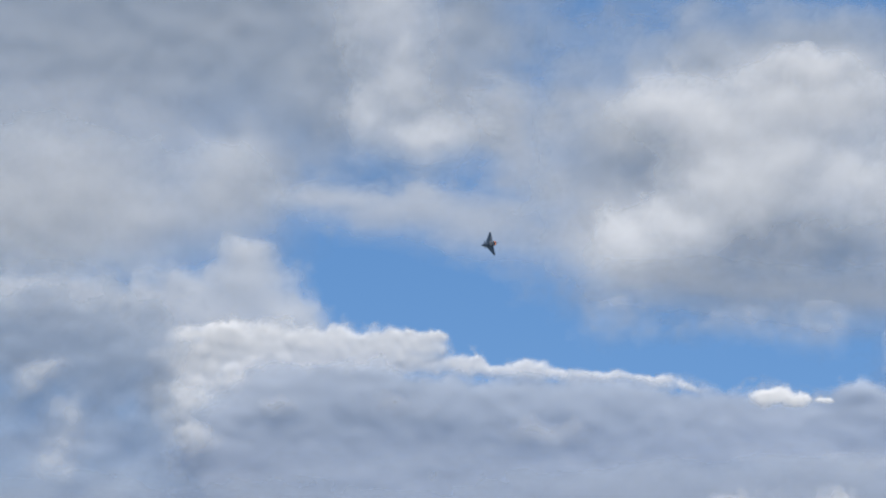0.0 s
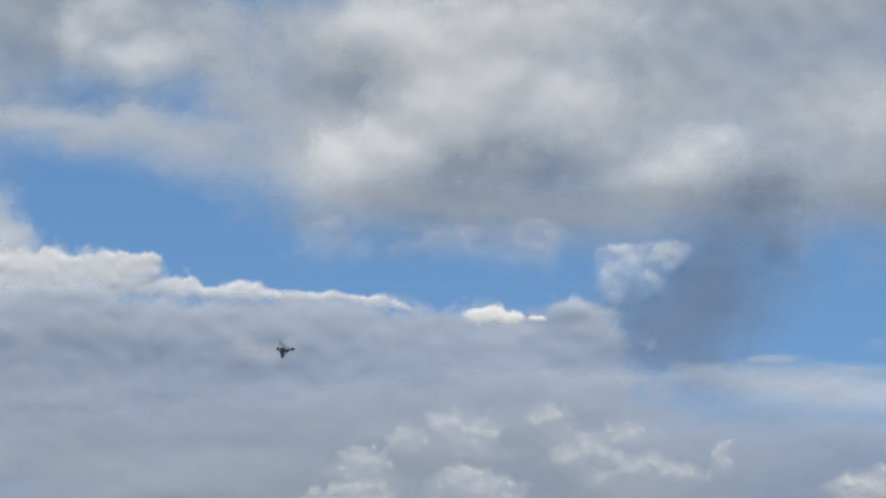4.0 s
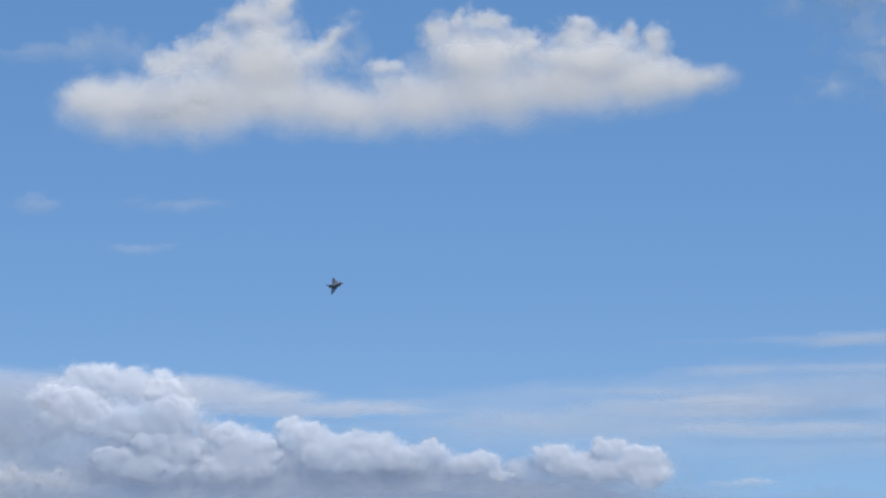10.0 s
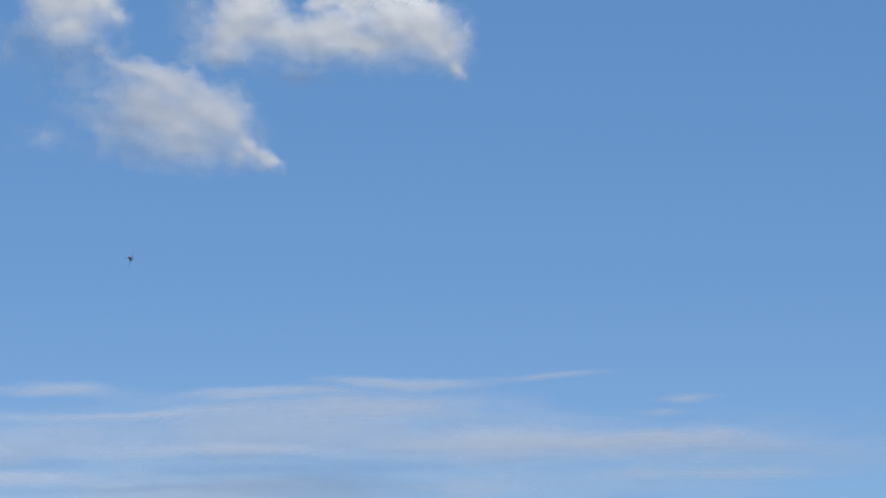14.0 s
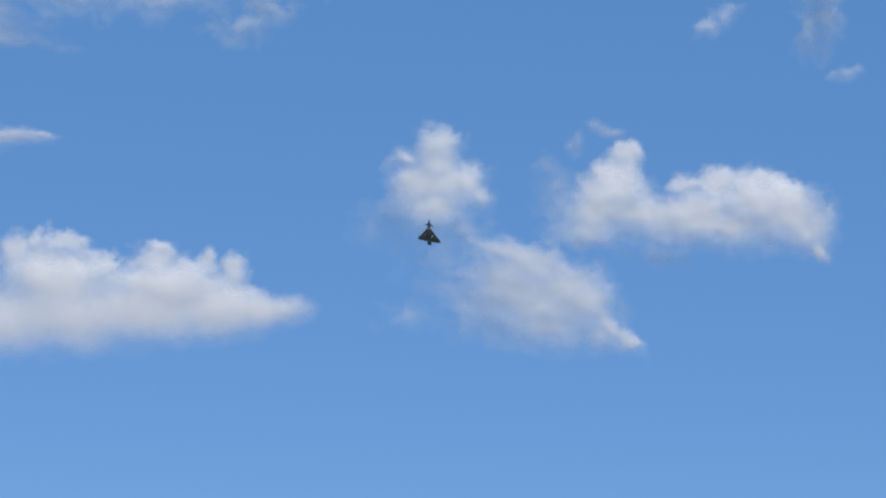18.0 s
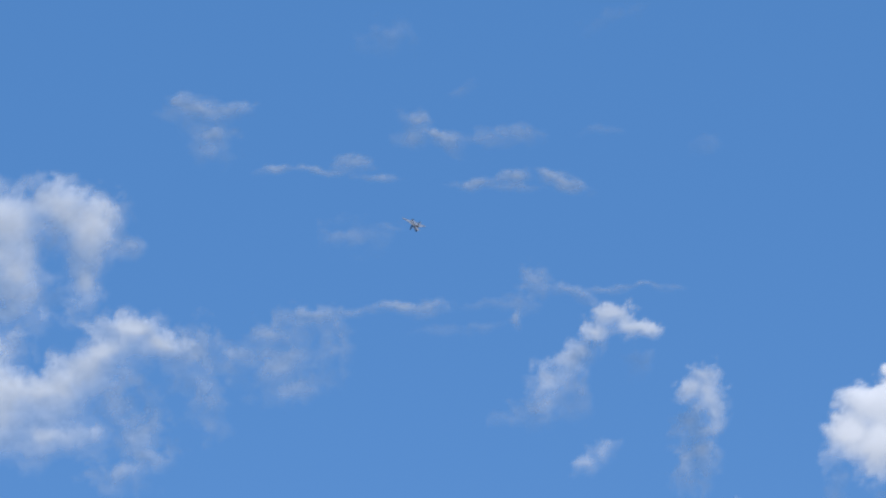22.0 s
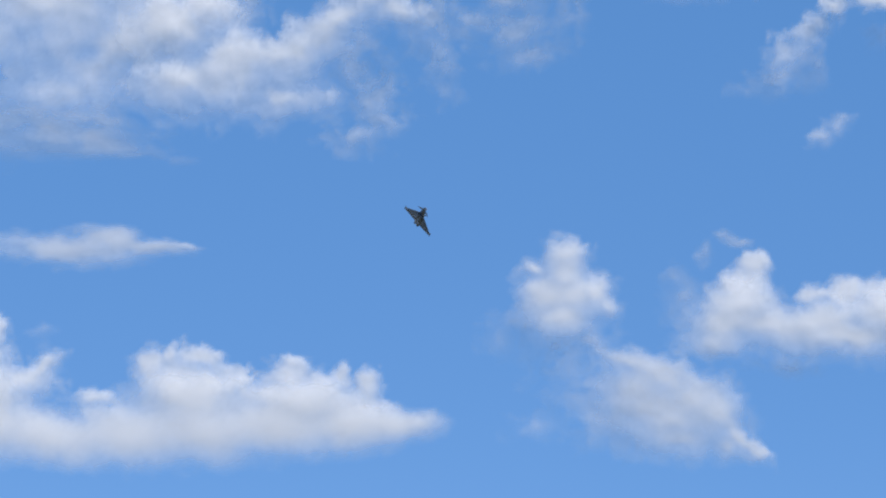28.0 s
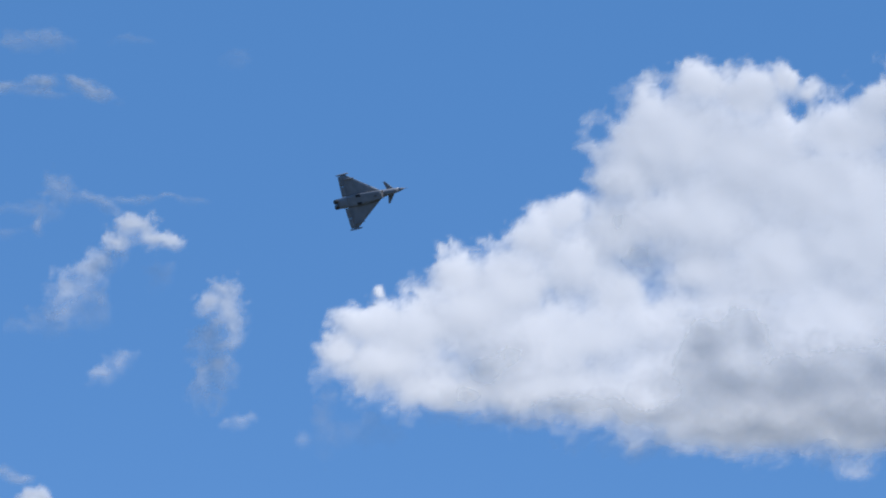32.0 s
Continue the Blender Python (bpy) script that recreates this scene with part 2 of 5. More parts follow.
    mist = np.clip((thick + 0.15) / (width + 0.3) + 0.2, 0, None)
    cover = opacity * (0.8 * (1 - np.exp(-(core**1.6))) + 0.2 * (1 - np.exp(-(mist**2))))
    cover = np.clip(cover - 0.02, 0, None) * 1.02
    size = distance * np.radians(np.median(swells[:, 2:4].min(1)))
    hill = np.clip(field + 0.35, 0, None)
    hill = hill + 0.75 * below * np.clip(0.9 - hill, 0, None)
    swell = relief * layers(x * 1.3 + 3, y * 1.3 + 5, seed + 5, 2) + curd * layers(x * 3 + 3, y * 3 + 5, seed + 6, 3, billow=True)
    rim = np.clip((field + 0.5) / 0.9, 0, 1)
    rim = rim * (2 - rim)
    rim = rim + 0.8 * below * (1 - rim)
    reach = distance * (1 - slope * np.radians(e - swells[:, 1].mean()))
    bulge = 0.62 * size * (1.6 * depth * hill / (hill + 0.5) + 0.5 * swell) * rim + domes * distance * np.radians(heap)
    for _ in range(blur * 3):
        bulge[1:-1, 1:-1] = (4 * bulge[1:-1, 1:-1] + bulge[:-2, 1:-1] + bulge[2:, 1:-1] + bulge[1:-1, :-2] + bulge[1:-1, 2:]) / 8
    ca, sa, ce, se = np.cos(np.radians(a)), np.sin(np.radians(a)), np.cos(np.radians(e)), np.sin(np.radians(e))
    ways = np.stack([sa * ce, ca * ce, se], -1)
    front = np.maximum.reduce([cover[:-1, :-1], cover[:-1, 1:], cover[1:, 1:], cover[1:, :-1]])
    marks = patches(front > 0)
    total, bodies = front.sum(), []
    for mark in np.unique(marks[marks >= 0]):
        amount = front[marks == mark].sum()
        if amount > 0.006 * total:
            bodies.append((amount, mark))
    bodies.sort(reverse=True)
    done = []
    for amount, mark in bodies:
        verts, faces, covers = [], [], []
        near = skin(ways * (reach - bulge - 4.0)[..., None], cover, marks == mark, verts, faces, covers)
        # the far side is coarser and only where the vapour is dense; a clear flap joins it on
        back = np.clip(cover[::3, ::3] - 0.6 * opacity, 0, None) * 2.2
        dense = np.maximum.reduce([back[:-1, :-1], back[:-1, 1:], back[1:, 1:], back[1:, :-1]]) > 0
        dense &= marks[1::3, 1::3][: dense.shape[0], : dense.shape[1]] == mark
        lots = patches(dense)
        for lot in np.unique(lots[lots >= 0]):
            far = skin((ways * (reach + 0.6 * bulge + 2.4)[..., None])[::3, ::3], back, lots == lot, verts, faces, covers)
            faces[-1] = faces[-1][:, ::-1]
            rim_far, rim_near = far[(far >= 0) & (back <= 0)], near[(near >= 0) & (cover <= 0)]
            if len(rim_far) > 1 and len(rim_near) > 1:
                faces.append(np.array([[rim_far[0], rim_far[1], rim_near[1], rim_near[0]]]))
        verts, faces, covers = np.concatenate(verts), np.concatenate(faces), np.concatenate(covers)
        centre = verts.mean(0)
        me = bpy.data.meshes.new(name)
        me.vertices.add(len(verts))
        me.vertices.foreach_set("co", (verts - centre).ravel())
        me.loops.add(faces.size)
        me.loops.foreach_set("vertex_index", faces.ravel().astype(np.int32))
        me.polygons.add(len(faces))
        me.polygons.foreach_set("loop_start", np.arange(0, faces.size, 4, dtype=np.int32))
        me.polygons.foreach_set("use_smooth", np.ones(len(faces), dtype=bool))
        me.attributes.new("cover", "FLOAT", "POINT").data.foreach_set("value", covers)
        me.update(calc_edges=True)
        me.materials.append(VAPOURS[style])
        done.append((me, centre))
    return done


def hang(thing, name, bodies):
    """Bodies of vapour as parts of a cloud: the largest by its name, loose ones as shreds."""
    for k, (me, centre) in enumerate(bodies):
        if not thing.children:
            thing.location = centre
        ob = new("shred" if k else name, me)
        ob.location = Vector(centre) - thing.location
        ob.parent = thing


def cloud(name, label):
    """A cloud of several bodies, which piece() gives it."""
    return tagged(new(name), label, "cloud", "clouds in the sky")


def piece(thing, name, distance, looks, *heaps):
    hang(thing, name, vapour(name, distance, sum(heaps, ()), **looks))


def lone_cloud(name, label, distance, looks, *heaps):
    """A cloud of one body, with the shreds that come loose from it."""
    bodies = vapour(name, distance, sum(heaps, ()), **looks)
    if len(bodies) > 1:
        thing = new(name)
        hang(thing, "body", bodies)
    else:
        thing = new(name, bodies[0][0])
        thing.location = bodies[0][1]
    return tagged(thing, label, "cloud", "clouds in the sky")


# the clouds, by bearing from the low grey banks to the great white one
drifting = []
SLOW = ((0.0, 0.0, 0), (18.0, 0.0, 0), (21.0, 0.1, 0), (24.0, 0.18, 0), (26.5, 0.24, 0), (29.0, 0.28, 0), (32.0, 0.29, 0))
LONG = ((0.0, 0.0, 0), (13.0, 0.0, 0), (18.0, 0.0, 9), (21.0, 0.13, 10), (24.0, 0.25, 11), (26.5, 0.33, 12), (29.0, 0.39, 13), (32.0, 0.4, 13))
STREAK = ((0.0, -1.2, 0), (16.0, -0.65, 0), (18.0, -0.55, 0), (26.0, -0.12, 0), (29.0, 0.0, 0), (32.0, 0.1, 0))
GREAT = ((0.0, 0.45, 0), (24.5, 0.45, 0), (27.0, 0.22, 0), (29.5, 0.0, 0), (32.0, 0.0, 0))
bank = cloud('cumulus_cloud', 'huge grey cloud bank with a pale rounded underside')
piece(bank, 'body', 4760, dict(style='thin', soft=0.8, opacity=0.97, rough=0.45, grain=1.3, depth=0.1, relief=0.06, curd=0.015, slope=0.23, blur=5, solid=0.9, seed=1), (
    (-6.28, 11.65, 4.13, 2.50), (-3.87, 12.33, 3.74, 1.92), (-7.05, 9.42, 3.22, 2.12), (-2.28, 11.62, 1.96, 1.83), (-0.21, 11.20, 1.67, 1.35),
    (-10.02, 9.55, 2.93, 3.66), (-3.49, 9.85, 1.07, 1.06), (-1.95, 13.55, 4.95, 1.15), (0.79, 10.65, 0.59, 0.48), (0.35, 12.27, 0.98, 0.77),
))
piece(bank, 'underside_lobe', 4715, dict(style='thin', soft=1.2, opacity=0.8, rough=0.4, grain=1.1, depth=0.4, relief=0.08, curd=0.02, slope=0.16, blur=5, solid=0.8, fade=0.9, seed=2), (
    (-5.10, 8.83, 2.14, 0.91), (-6.57, 9.44, 2.15, 1.44), (-3.95, 9.35, 1.27, 1.06), (-8.18, 8.89, 1.56, 1.06),
))
piece(bank, 'crown', 4710, dict(style='thin', soft=1.1, opacity=0.8, rough=0.5, grain=0.9, depth=0.3, relief=0.12, curd=0.03, slope=-0.06, blur=4, seed=3), (
    (-0.90, 11.47, 0.79, 1.15), (-1.13, 12.52, 0.99, 0.96), (-0.38, 10.52, 1.17, 0.53), (-1.37, 10.69, 0.59, 0.58), (-0.72, 11.96, 0.49, 0.58),
))
bank = lone_cloud('stratus_cloud', 'thin pale shelf of cloud below a grey bank', 4670, dict(soft=0.7, opacity=0.72, rough=0.45, grain=1.0, flat=1.8, depth=0.12, relief=0.08, curd=0.02, slope=0.12, blur=6, solid=0.4, seed=4), (
    (-0.64, 9.17, 1.85, 0.48), (0.73, 9.01, 1.27, 0.58, 0.9), (-1.82, 9.42, 0.98, 0.38, 0.8), (1.29, 10.08, 0.78, 0.67, 0.8),
    (1.89, 9.62, 0.78, 0.67, 0.8), (1.07, 10.94, 0.78, 0.48, 0.7), (1.86, 10.67, 0.69, 0.67, 0.7), (1.71, 8.84, 0.97, 0.48, 0.6),
))
bank = lone_cloud('stratus_cloud', 'thin streaky veil of cloud with blue showing through', 4850, dict(soft=0.8, opacity=0.5, rough=0.55, grain=1.2, flat=2.2, depth=0.15, relief=0.2, slope=0.2, blur=6, solid=0.2, seed=5), (
    (2.04, 11.73, 1.77, 0.38, 0.7), (1.63, 12.30, 1.18, 0.58, 0.7), (3.20, 12.23, 1.97, 0.27, 0.6), (4.27, 12.72, 1.18, 0.29, 0.7),
    (6.42, 12.35, 1.48, 0.38, 0.8), (5.93, 12.82, 1.18, 0.19, 0.5), (0.74, 12.76, 1.18, 0.58, 0.8), (2.05, 11.25, 1.18, 0.38, 0.7),
    (0.86, 11.61, 0.59, 0.29, -0.5),
))
bank = cloud('cumulus_cloud', 'large towering cumulus with a bright crown and flat grey base')
piece(bank, 'body', 4480, dict(style='thin', soft=0.8, opacity=0.96, rough=0.5, grain=1.1, depth=0.12, relief=0.07, curd=0.02, slope=0.15, blur=4, solid=0.9, fade=0.8, seed=6), (
    (4.81, 9.84, 2.93, 1.92), (6.19, 8.70, 2.92, 0.96), (9.30, 8.52, 2.53, 0.87), (3.46, 9.05, 1.75, 1.25), (8.61, 9.86, 2.54, 2.12),
    (11.53, 9.66, 2.54, 1.83), (13.94, 9.06, 2.14, 1.35), (6.17, 11.48, 3.93, 1.44), (11.05, 11.48, 3.93, 1.15), (3.11, 10.56, 1.17, 0.96),
), (
    (3.12, 9.13, 1.07, 1.06), (4.57, 9.90, 1.95, 1.64), (14.82, 9.58, 2.54, 0.96), (16.47, 9.28, 1.95, 0.96), (17.44, 9.56, 1.27, 0.87),
    (16.76, 8.51, 1.07, 0.58), (14.33, 8.05, 1.46, 0.58), (12.39, 8.43, 1.95, 0.87), (15.06, 8.72, 0.49, 0.27, -0.75),
))
piece(bank, 'crown', 4430, dict(style='thin', soft=1.0, opacity=0.92, rough=0.55, grain=0.9, depth=0.1, relief=0.12, curd=0.04, domes=0.05, slope=-0.08, blur=4, solid=0.6, fade=0.9, seed=7), (
    (4.81, 9.74, 1.07, 0.96), (5.69, 10.23, 1.27, 0.96), (4.04, 9.06, 1.07, 0.67), (6.96, 9.86, 1.17, 0.87), (3.28, 8.57, 0.78, 0.48),
    (6.17, 11.10, 2.16, 0.77), (4.59, 10.71, 1.18, 0.77), (5.38, 9.76, 0.98, 0.67), (3.81, 10.99, 1.18, 0.58), (6.33, 11.78, 0.88, 0.38),
    (3.07, 8.77, 0.68, 0.58, 0.8),
))
piece(bank, 'crown', 4432, dict(style='thin', soft=1.2, opacity=0.75, rough=0.5, grain=0.8, depth=0.2, relief=0.14, curd=0.05, slope=-0.06, blur=3, solid=0.5, fade=0.9, seed=8), (
    (9.18, 8.80, 0.68, 0.48), (8.80, 8.51, 0.78, 0.38), (9.67, 9.09, 0.49, 0.38), (16.56, 8.56, 0.78, 0.34), (15.88, 8.33, 0.58, 0.24, 0.8),
    (14.62, 8.00, 0.68, 0.34, 0.8), (16.76, 9.57, 0.88, 0.58, 0.7), (12.68, 9.59, 1.37, 0.58, 0.6),
))
piece(bank, 'base', 4375, dict(style='thin', soft=1.2, opacity=0.8, rough=0.4, grain=1.1, flat=1.6, depth=0.2, relief=0.06, curd=0.02, slope=0.33, blur=6, solid=0.5, fade=1.0, seed=9), (
    (5.61, 7.92, 2.91, 0.48), (4.06, 8.20, 1.75, 0.43), (7.65, 7.70, 2.33, 0.38), (9.11, 8.09, 1.75, 0.53), (10.46, 8.42, 0.88, 0.58),
    (12.97, 8.12, 1.94, 0.48), (4.58, 7.98, 1.94, 0.38), (6.99, 7.79, 2.43, 0.43), (3.13, 8.12, 0.78, 0.38, 0.8), (12.97, 7.91, 1.75, 0.29, 0.9),
    (10.45, 8.33, 0.58, 0.38),
))
bank = lone_cloud('cumulus_cloud', 'faint ragged cloud tags under a grey base', 4380, dict(soft=1.0, slope=0.4, opacity=0.3, rough=0.8, grain=0.7, depth=0.3, relief=0.3, solid=0, seed=10), (
    (3.19, 7.43, 0.58, 0.38, 0.8), (2.70, 7.80, 0.78, 0.29, 0.6), (3.58, 7.24, 0.39, 0.19, 0.5),
))
bank = lone_cloud('cumulus_cloud', 'faint ragged cloud tags under a grey base', 4380, dict(soft=1.0, slope=0.4, opacity=0.26, rough=0.8, grain=0.7, depth=0.3, relief=0.3, solid=0, seed=11), (
    (4.93, 7.51, 0.78, 0.29, 0.6), (6.47, 7.29, 0.58, 0.38, 0.8), (5.79, 7.47, 0.78, 0.24, 0.5),
))
bank = lone_cloud('cumulus_cloud', 'faint ragged cloud tags under a grey base', 4380, dict(soft=1.0, opacity=0.42, rough=0.7, grain=0.7, depth=0.3, relief=0.3, solid=0, seed=12), (
    (6.49, 7.40, 0.58, 0.43, 0.8), (5.23, 7.39, 0.87, 0.24, 0.5), (3.10, 7.51, 0.58, 0.38, 0.6),
))
bank = cloud('rain_cloud', 'rain cloud with its shade painted dark blue-grey and a torn white head')
# dark by its painted colour; nothing casts this shade on it
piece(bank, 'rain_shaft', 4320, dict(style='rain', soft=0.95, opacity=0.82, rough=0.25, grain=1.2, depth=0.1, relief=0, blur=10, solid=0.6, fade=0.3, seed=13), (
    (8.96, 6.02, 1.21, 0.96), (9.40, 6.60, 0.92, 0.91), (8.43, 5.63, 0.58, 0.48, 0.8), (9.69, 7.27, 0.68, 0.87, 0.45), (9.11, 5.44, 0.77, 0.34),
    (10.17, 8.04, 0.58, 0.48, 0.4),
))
# veil with haze painted in by its blue-grey tint
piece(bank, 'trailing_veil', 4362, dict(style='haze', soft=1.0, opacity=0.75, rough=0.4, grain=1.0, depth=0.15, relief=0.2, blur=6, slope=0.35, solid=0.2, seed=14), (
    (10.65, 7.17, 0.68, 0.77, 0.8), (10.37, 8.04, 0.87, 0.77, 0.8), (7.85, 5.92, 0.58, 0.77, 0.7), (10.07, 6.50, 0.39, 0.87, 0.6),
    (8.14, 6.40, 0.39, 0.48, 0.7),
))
piece(bank, 'white_head', 4316, dict(soft=1.0, opacity=0.6, rough=0.75, grain=0.6, depth=0.6, relief=0.7, slope=-0.05, solid=0.2, blur=2, seed=15), (
    (8.14, 7.07, 0.39, 0.29), (8.72, 7.22, 0.53, 0.21, 1, 15), (7.85, 6.79, 0.24, 0.38, 0.8), (8.43, 6.84, 0.29, 0.19, 0.8), (7.94, 7.27, 0.29, 0.14),
))
bank = cloud('cumulus_cloud', 'long grey cumulus ridge with a bright white crest')
piece(bank, 'back_hump', 4520, dict(style='thin', soft=0.7, opacity=0.85, rough=0.5, grain=0.9, depth=0.15, relief=0.12, curd=0.04, slope=0.14, blur=4, solid=0.8, seed=16), (
    (-3.42, 7.93, 0.78, 0.63), (-2.72, 7.38, 1.07, 0.53, 1, -30), (-3.98, 7.33, 1.36, 0.67), (-5.23, 7.29, 1.55, 0.67), (-6.96, 7.41, 1.36, 0.53),
    (-8.67, 7.15, 1.55, 0.77), (-3.44, 8.41, 0.44, 0.29),
))
piece(bank, 'white_crest', 4300, dict(style='thick', soft=0.5, opacity=0.9, rough=0.55, grain=0.55, depth=0.15, relief=0.12, curd=0.06, domes=0.12, slope=0.1, blur=2, solid=0.8, fade=1.2, buds=5, seed=17), (
    (-4.33, 6.56, 0.63, 0.53), (-3.47, 6.73, 1.07, 0.48), (-2.32, 6.86, 1.07, 0.38), (-1.25, 6.80, 1.16, 0.34), (-0.38, 6.92, 0.44, 0.29),
    (-0.08, 7.05, 0.16, 0.17), (-4.41, 5.88, 0.58, 0.67), (-4.62, 6.35, 0.39, 0.58),
), (
    (-3.26, 6.11, 1.16, 0.58), (-0.57, 6.62, 0.87, 0.17), (-1.92, 6.54, 1.55, 0.34), (0.58, 6.59, 0.68, 0.16), (1.47, 6.55, 0.73, 0.14),
    (2.63, 6.48, 0.73, 0.13), (3.59, 6.42, 0.58, 0.11), (4.29, 6.36, 0.29, 0.06),
))
# the flank's dim, hazy look is painted in by the distance tint
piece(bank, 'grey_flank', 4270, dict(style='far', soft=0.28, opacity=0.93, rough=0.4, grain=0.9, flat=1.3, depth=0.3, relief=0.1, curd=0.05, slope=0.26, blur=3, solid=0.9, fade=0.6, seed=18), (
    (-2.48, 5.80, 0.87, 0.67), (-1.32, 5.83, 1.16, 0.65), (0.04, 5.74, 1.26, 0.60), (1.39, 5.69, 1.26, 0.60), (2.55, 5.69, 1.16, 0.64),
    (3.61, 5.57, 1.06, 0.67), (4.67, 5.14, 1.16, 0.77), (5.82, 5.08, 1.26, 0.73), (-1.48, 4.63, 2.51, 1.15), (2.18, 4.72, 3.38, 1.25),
), (
    (5.54, 4.70, 2.41, 1.06), (-2.93, 5.07, 1.06, 1.06, 0.9), (2.36, 4.91, 2.90, 1.15), (4.86, 5.23, 2.13, 0.87), (6.21, 5.06, 1.64, 0.65),
    (7.32, 5.87, 0.58, 0.48, 0.8), (6.79, 5.53, 0.97, 0.43, 0.9), (7.08, 6.25, 0.39, 0.29, 0.6), (5.64, 4.37, 2.51, 0.77, 0.8),
    (1.43, 3.56, 2.89, 0.77, 0.7),
))
# bluish dimness of this slope comes from its haze-tinted colour
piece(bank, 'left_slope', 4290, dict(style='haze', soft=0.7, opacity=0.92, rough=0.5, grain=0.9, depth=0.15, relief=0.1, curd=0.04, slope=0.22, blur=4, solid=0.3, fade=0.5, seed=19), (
    (-6.92, 6.46, 1.55, 1.15), (-5.58, 6.42, 1.26, 1.35), (-8.82, 6.38, 1.65, 1.73), (-6.29, 5.05, 1.74, 1.06), (-4.28, 5.02, 1.55, 0.96),
    (-8.26, 4.69, 1.54, 1.06), (-5.48, 4.03, 3.86, 1.15),
))
piece(bank, 'lump', 4262, dict(soft=1.2, opacity=0.6, rough=0.6, grain=0.5, depth=0.2, relief=0.25, slope=-0.02, blur=2, fade=1.0, seed=20), (
    (-6.77, 6.32, 0.41, 0.21, 1, 20), (-7.00, 6.07, 0.29, 0.17, 0.7),
))
piece(bank, 'lump', 4262, dict(soft=1.3, opacity=0.5, rough=0.6, grain=0.5, depth=0.2, relief=0.25, slope=0, blur=2, fade=1.0, seed=21), (
    (-6.29, 5.48, 0.27, 0.43), (-6.38, 5.05, 0.29, 0.24, 0.7),
))
piece(bank, 'lump', 4262, dict(soft=1.2, opacity=0.55, rough=0.6, grain=0.5, depth=0.2, relief=0.25, slope=0, blur=2, fade=1.0, seed=22), (
    (-6.56, 4.74, 0.37, 0.24), (-6.31, 4.57, 0.17, 0.12),
))
piece(bank, 'lump', 4262, dict(soft=0.8, opacity=0.6, rough=0.6, grain=0.5, depth=0.35, relief=0.25, slope=0, blur=2, fade=1.0, seed=23), (
    (-4.19, 5.31, 0.39, 0.29), (-4.31, 5.79, 0.48, 0.38, 0.8),
))
piece(bank, 'lump', 4245, dict(soft=0.9, opacity=0.35, rough=0.6, grain=0.5, depth=0.2, relief=0.2, slope=0.1, blur=2, fade=1.0, seed=24), (
    (1.78, 5.53, 0.68, 0.21, 0.9), (-2.77, 5.79, 0.29, 0.17, 0.8), (-0.74, 5.90, 0.58, 0.19, 0.6),
))
bank = lone_cloud('cumulus_cloud', 'small bright white cumulus cap on a ridge', 4140, dict(style='thick', soft=0.4, opacity=0.95, rough=0.5, grain=0.3, depth=0.3, relief=0.3, domes=0.15, buds=4, slope=-0.08, blur=1, fade=0.8, seed=25), (
    (5.77, 6.19, 0.35, 0.15), (5.51, 6.17, 0.19, 0.12), (6.11, 6.15, 0.21, 0.10), (6.55, 6.13, 0.14, 0.05),
))
# this deck's haze is put into its colour by the distance tint
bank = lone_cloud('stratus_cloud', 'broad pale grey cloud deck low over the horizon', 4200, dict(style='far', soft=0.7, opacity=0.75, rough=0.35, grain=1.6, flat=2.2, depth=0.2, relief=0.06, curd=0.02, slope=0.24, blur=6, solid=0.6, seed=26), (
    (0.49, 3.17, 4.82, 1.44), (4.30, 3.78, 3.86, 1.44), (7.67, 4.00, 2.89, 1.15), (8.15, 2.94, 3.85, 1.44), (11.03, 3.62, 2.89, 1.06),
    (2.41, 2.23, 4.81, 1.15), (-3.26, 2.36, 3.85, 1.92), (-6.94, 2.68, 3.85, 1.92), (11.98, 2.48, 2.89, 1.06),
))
bank = cloud('stratus_cloud', 'cloud deck low over the horizon, tinted blue-grey for haze')
# haze over the deck is painted by the same tint
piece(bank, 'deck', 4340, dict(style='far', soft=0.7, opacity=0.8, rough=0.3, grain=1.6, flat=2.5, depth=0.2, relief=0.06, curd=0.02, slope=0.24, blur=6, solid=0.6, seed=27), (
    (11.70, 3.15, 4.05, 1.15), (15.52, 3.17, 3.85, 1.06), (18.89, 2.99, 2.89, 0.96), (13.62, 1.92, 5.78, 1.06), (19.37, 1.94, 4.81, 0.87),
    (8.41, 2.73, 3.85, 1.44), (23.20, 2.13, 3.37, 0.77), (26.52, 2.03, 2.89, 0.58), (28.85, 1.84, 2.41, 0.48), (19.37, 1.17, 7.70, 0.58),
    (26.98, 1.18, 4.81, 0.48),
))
# added veil that darkens this end and paints it hazy blue
piece(bank, 'painted_blue_haze', 4120, dict(style='mist', soft=1.2, opacity=0.38, rough=0.35, grain=1.2, flat=2.2, depth=0.1, relief=0.05, slope=0.1, blur=6, seed=302), (
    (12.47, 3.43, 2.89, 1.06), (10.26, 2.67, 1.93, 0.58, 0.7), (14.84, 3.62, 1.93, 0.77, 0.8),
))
# sheet paled by the painted distance tint
bank = lone_cloud('stratus_cloud', 'thin pale stratus sheet over low cumulus tops', 4420, dict(style='far', soft=0.5, opacity=0.55, rough=0.35, grain=1.2, flat=3, depth=0.15, relief=0.1, slope=-0.05, blur=6, seed=28), (
    (11.69, 3.91, 3.09, 0.43), (14.75, 3.89, 2.70, 0.40), (17.92, 3.85, 2.41, 0.38), (19.85, 3.76, 1.45, 0.34), (22.73, 3.76, 1.93, 0.34),
    (24.64, 3.51, 1.54, 0.13), (26.06, 3.44, 1.16, 0.06, 0.7),
))
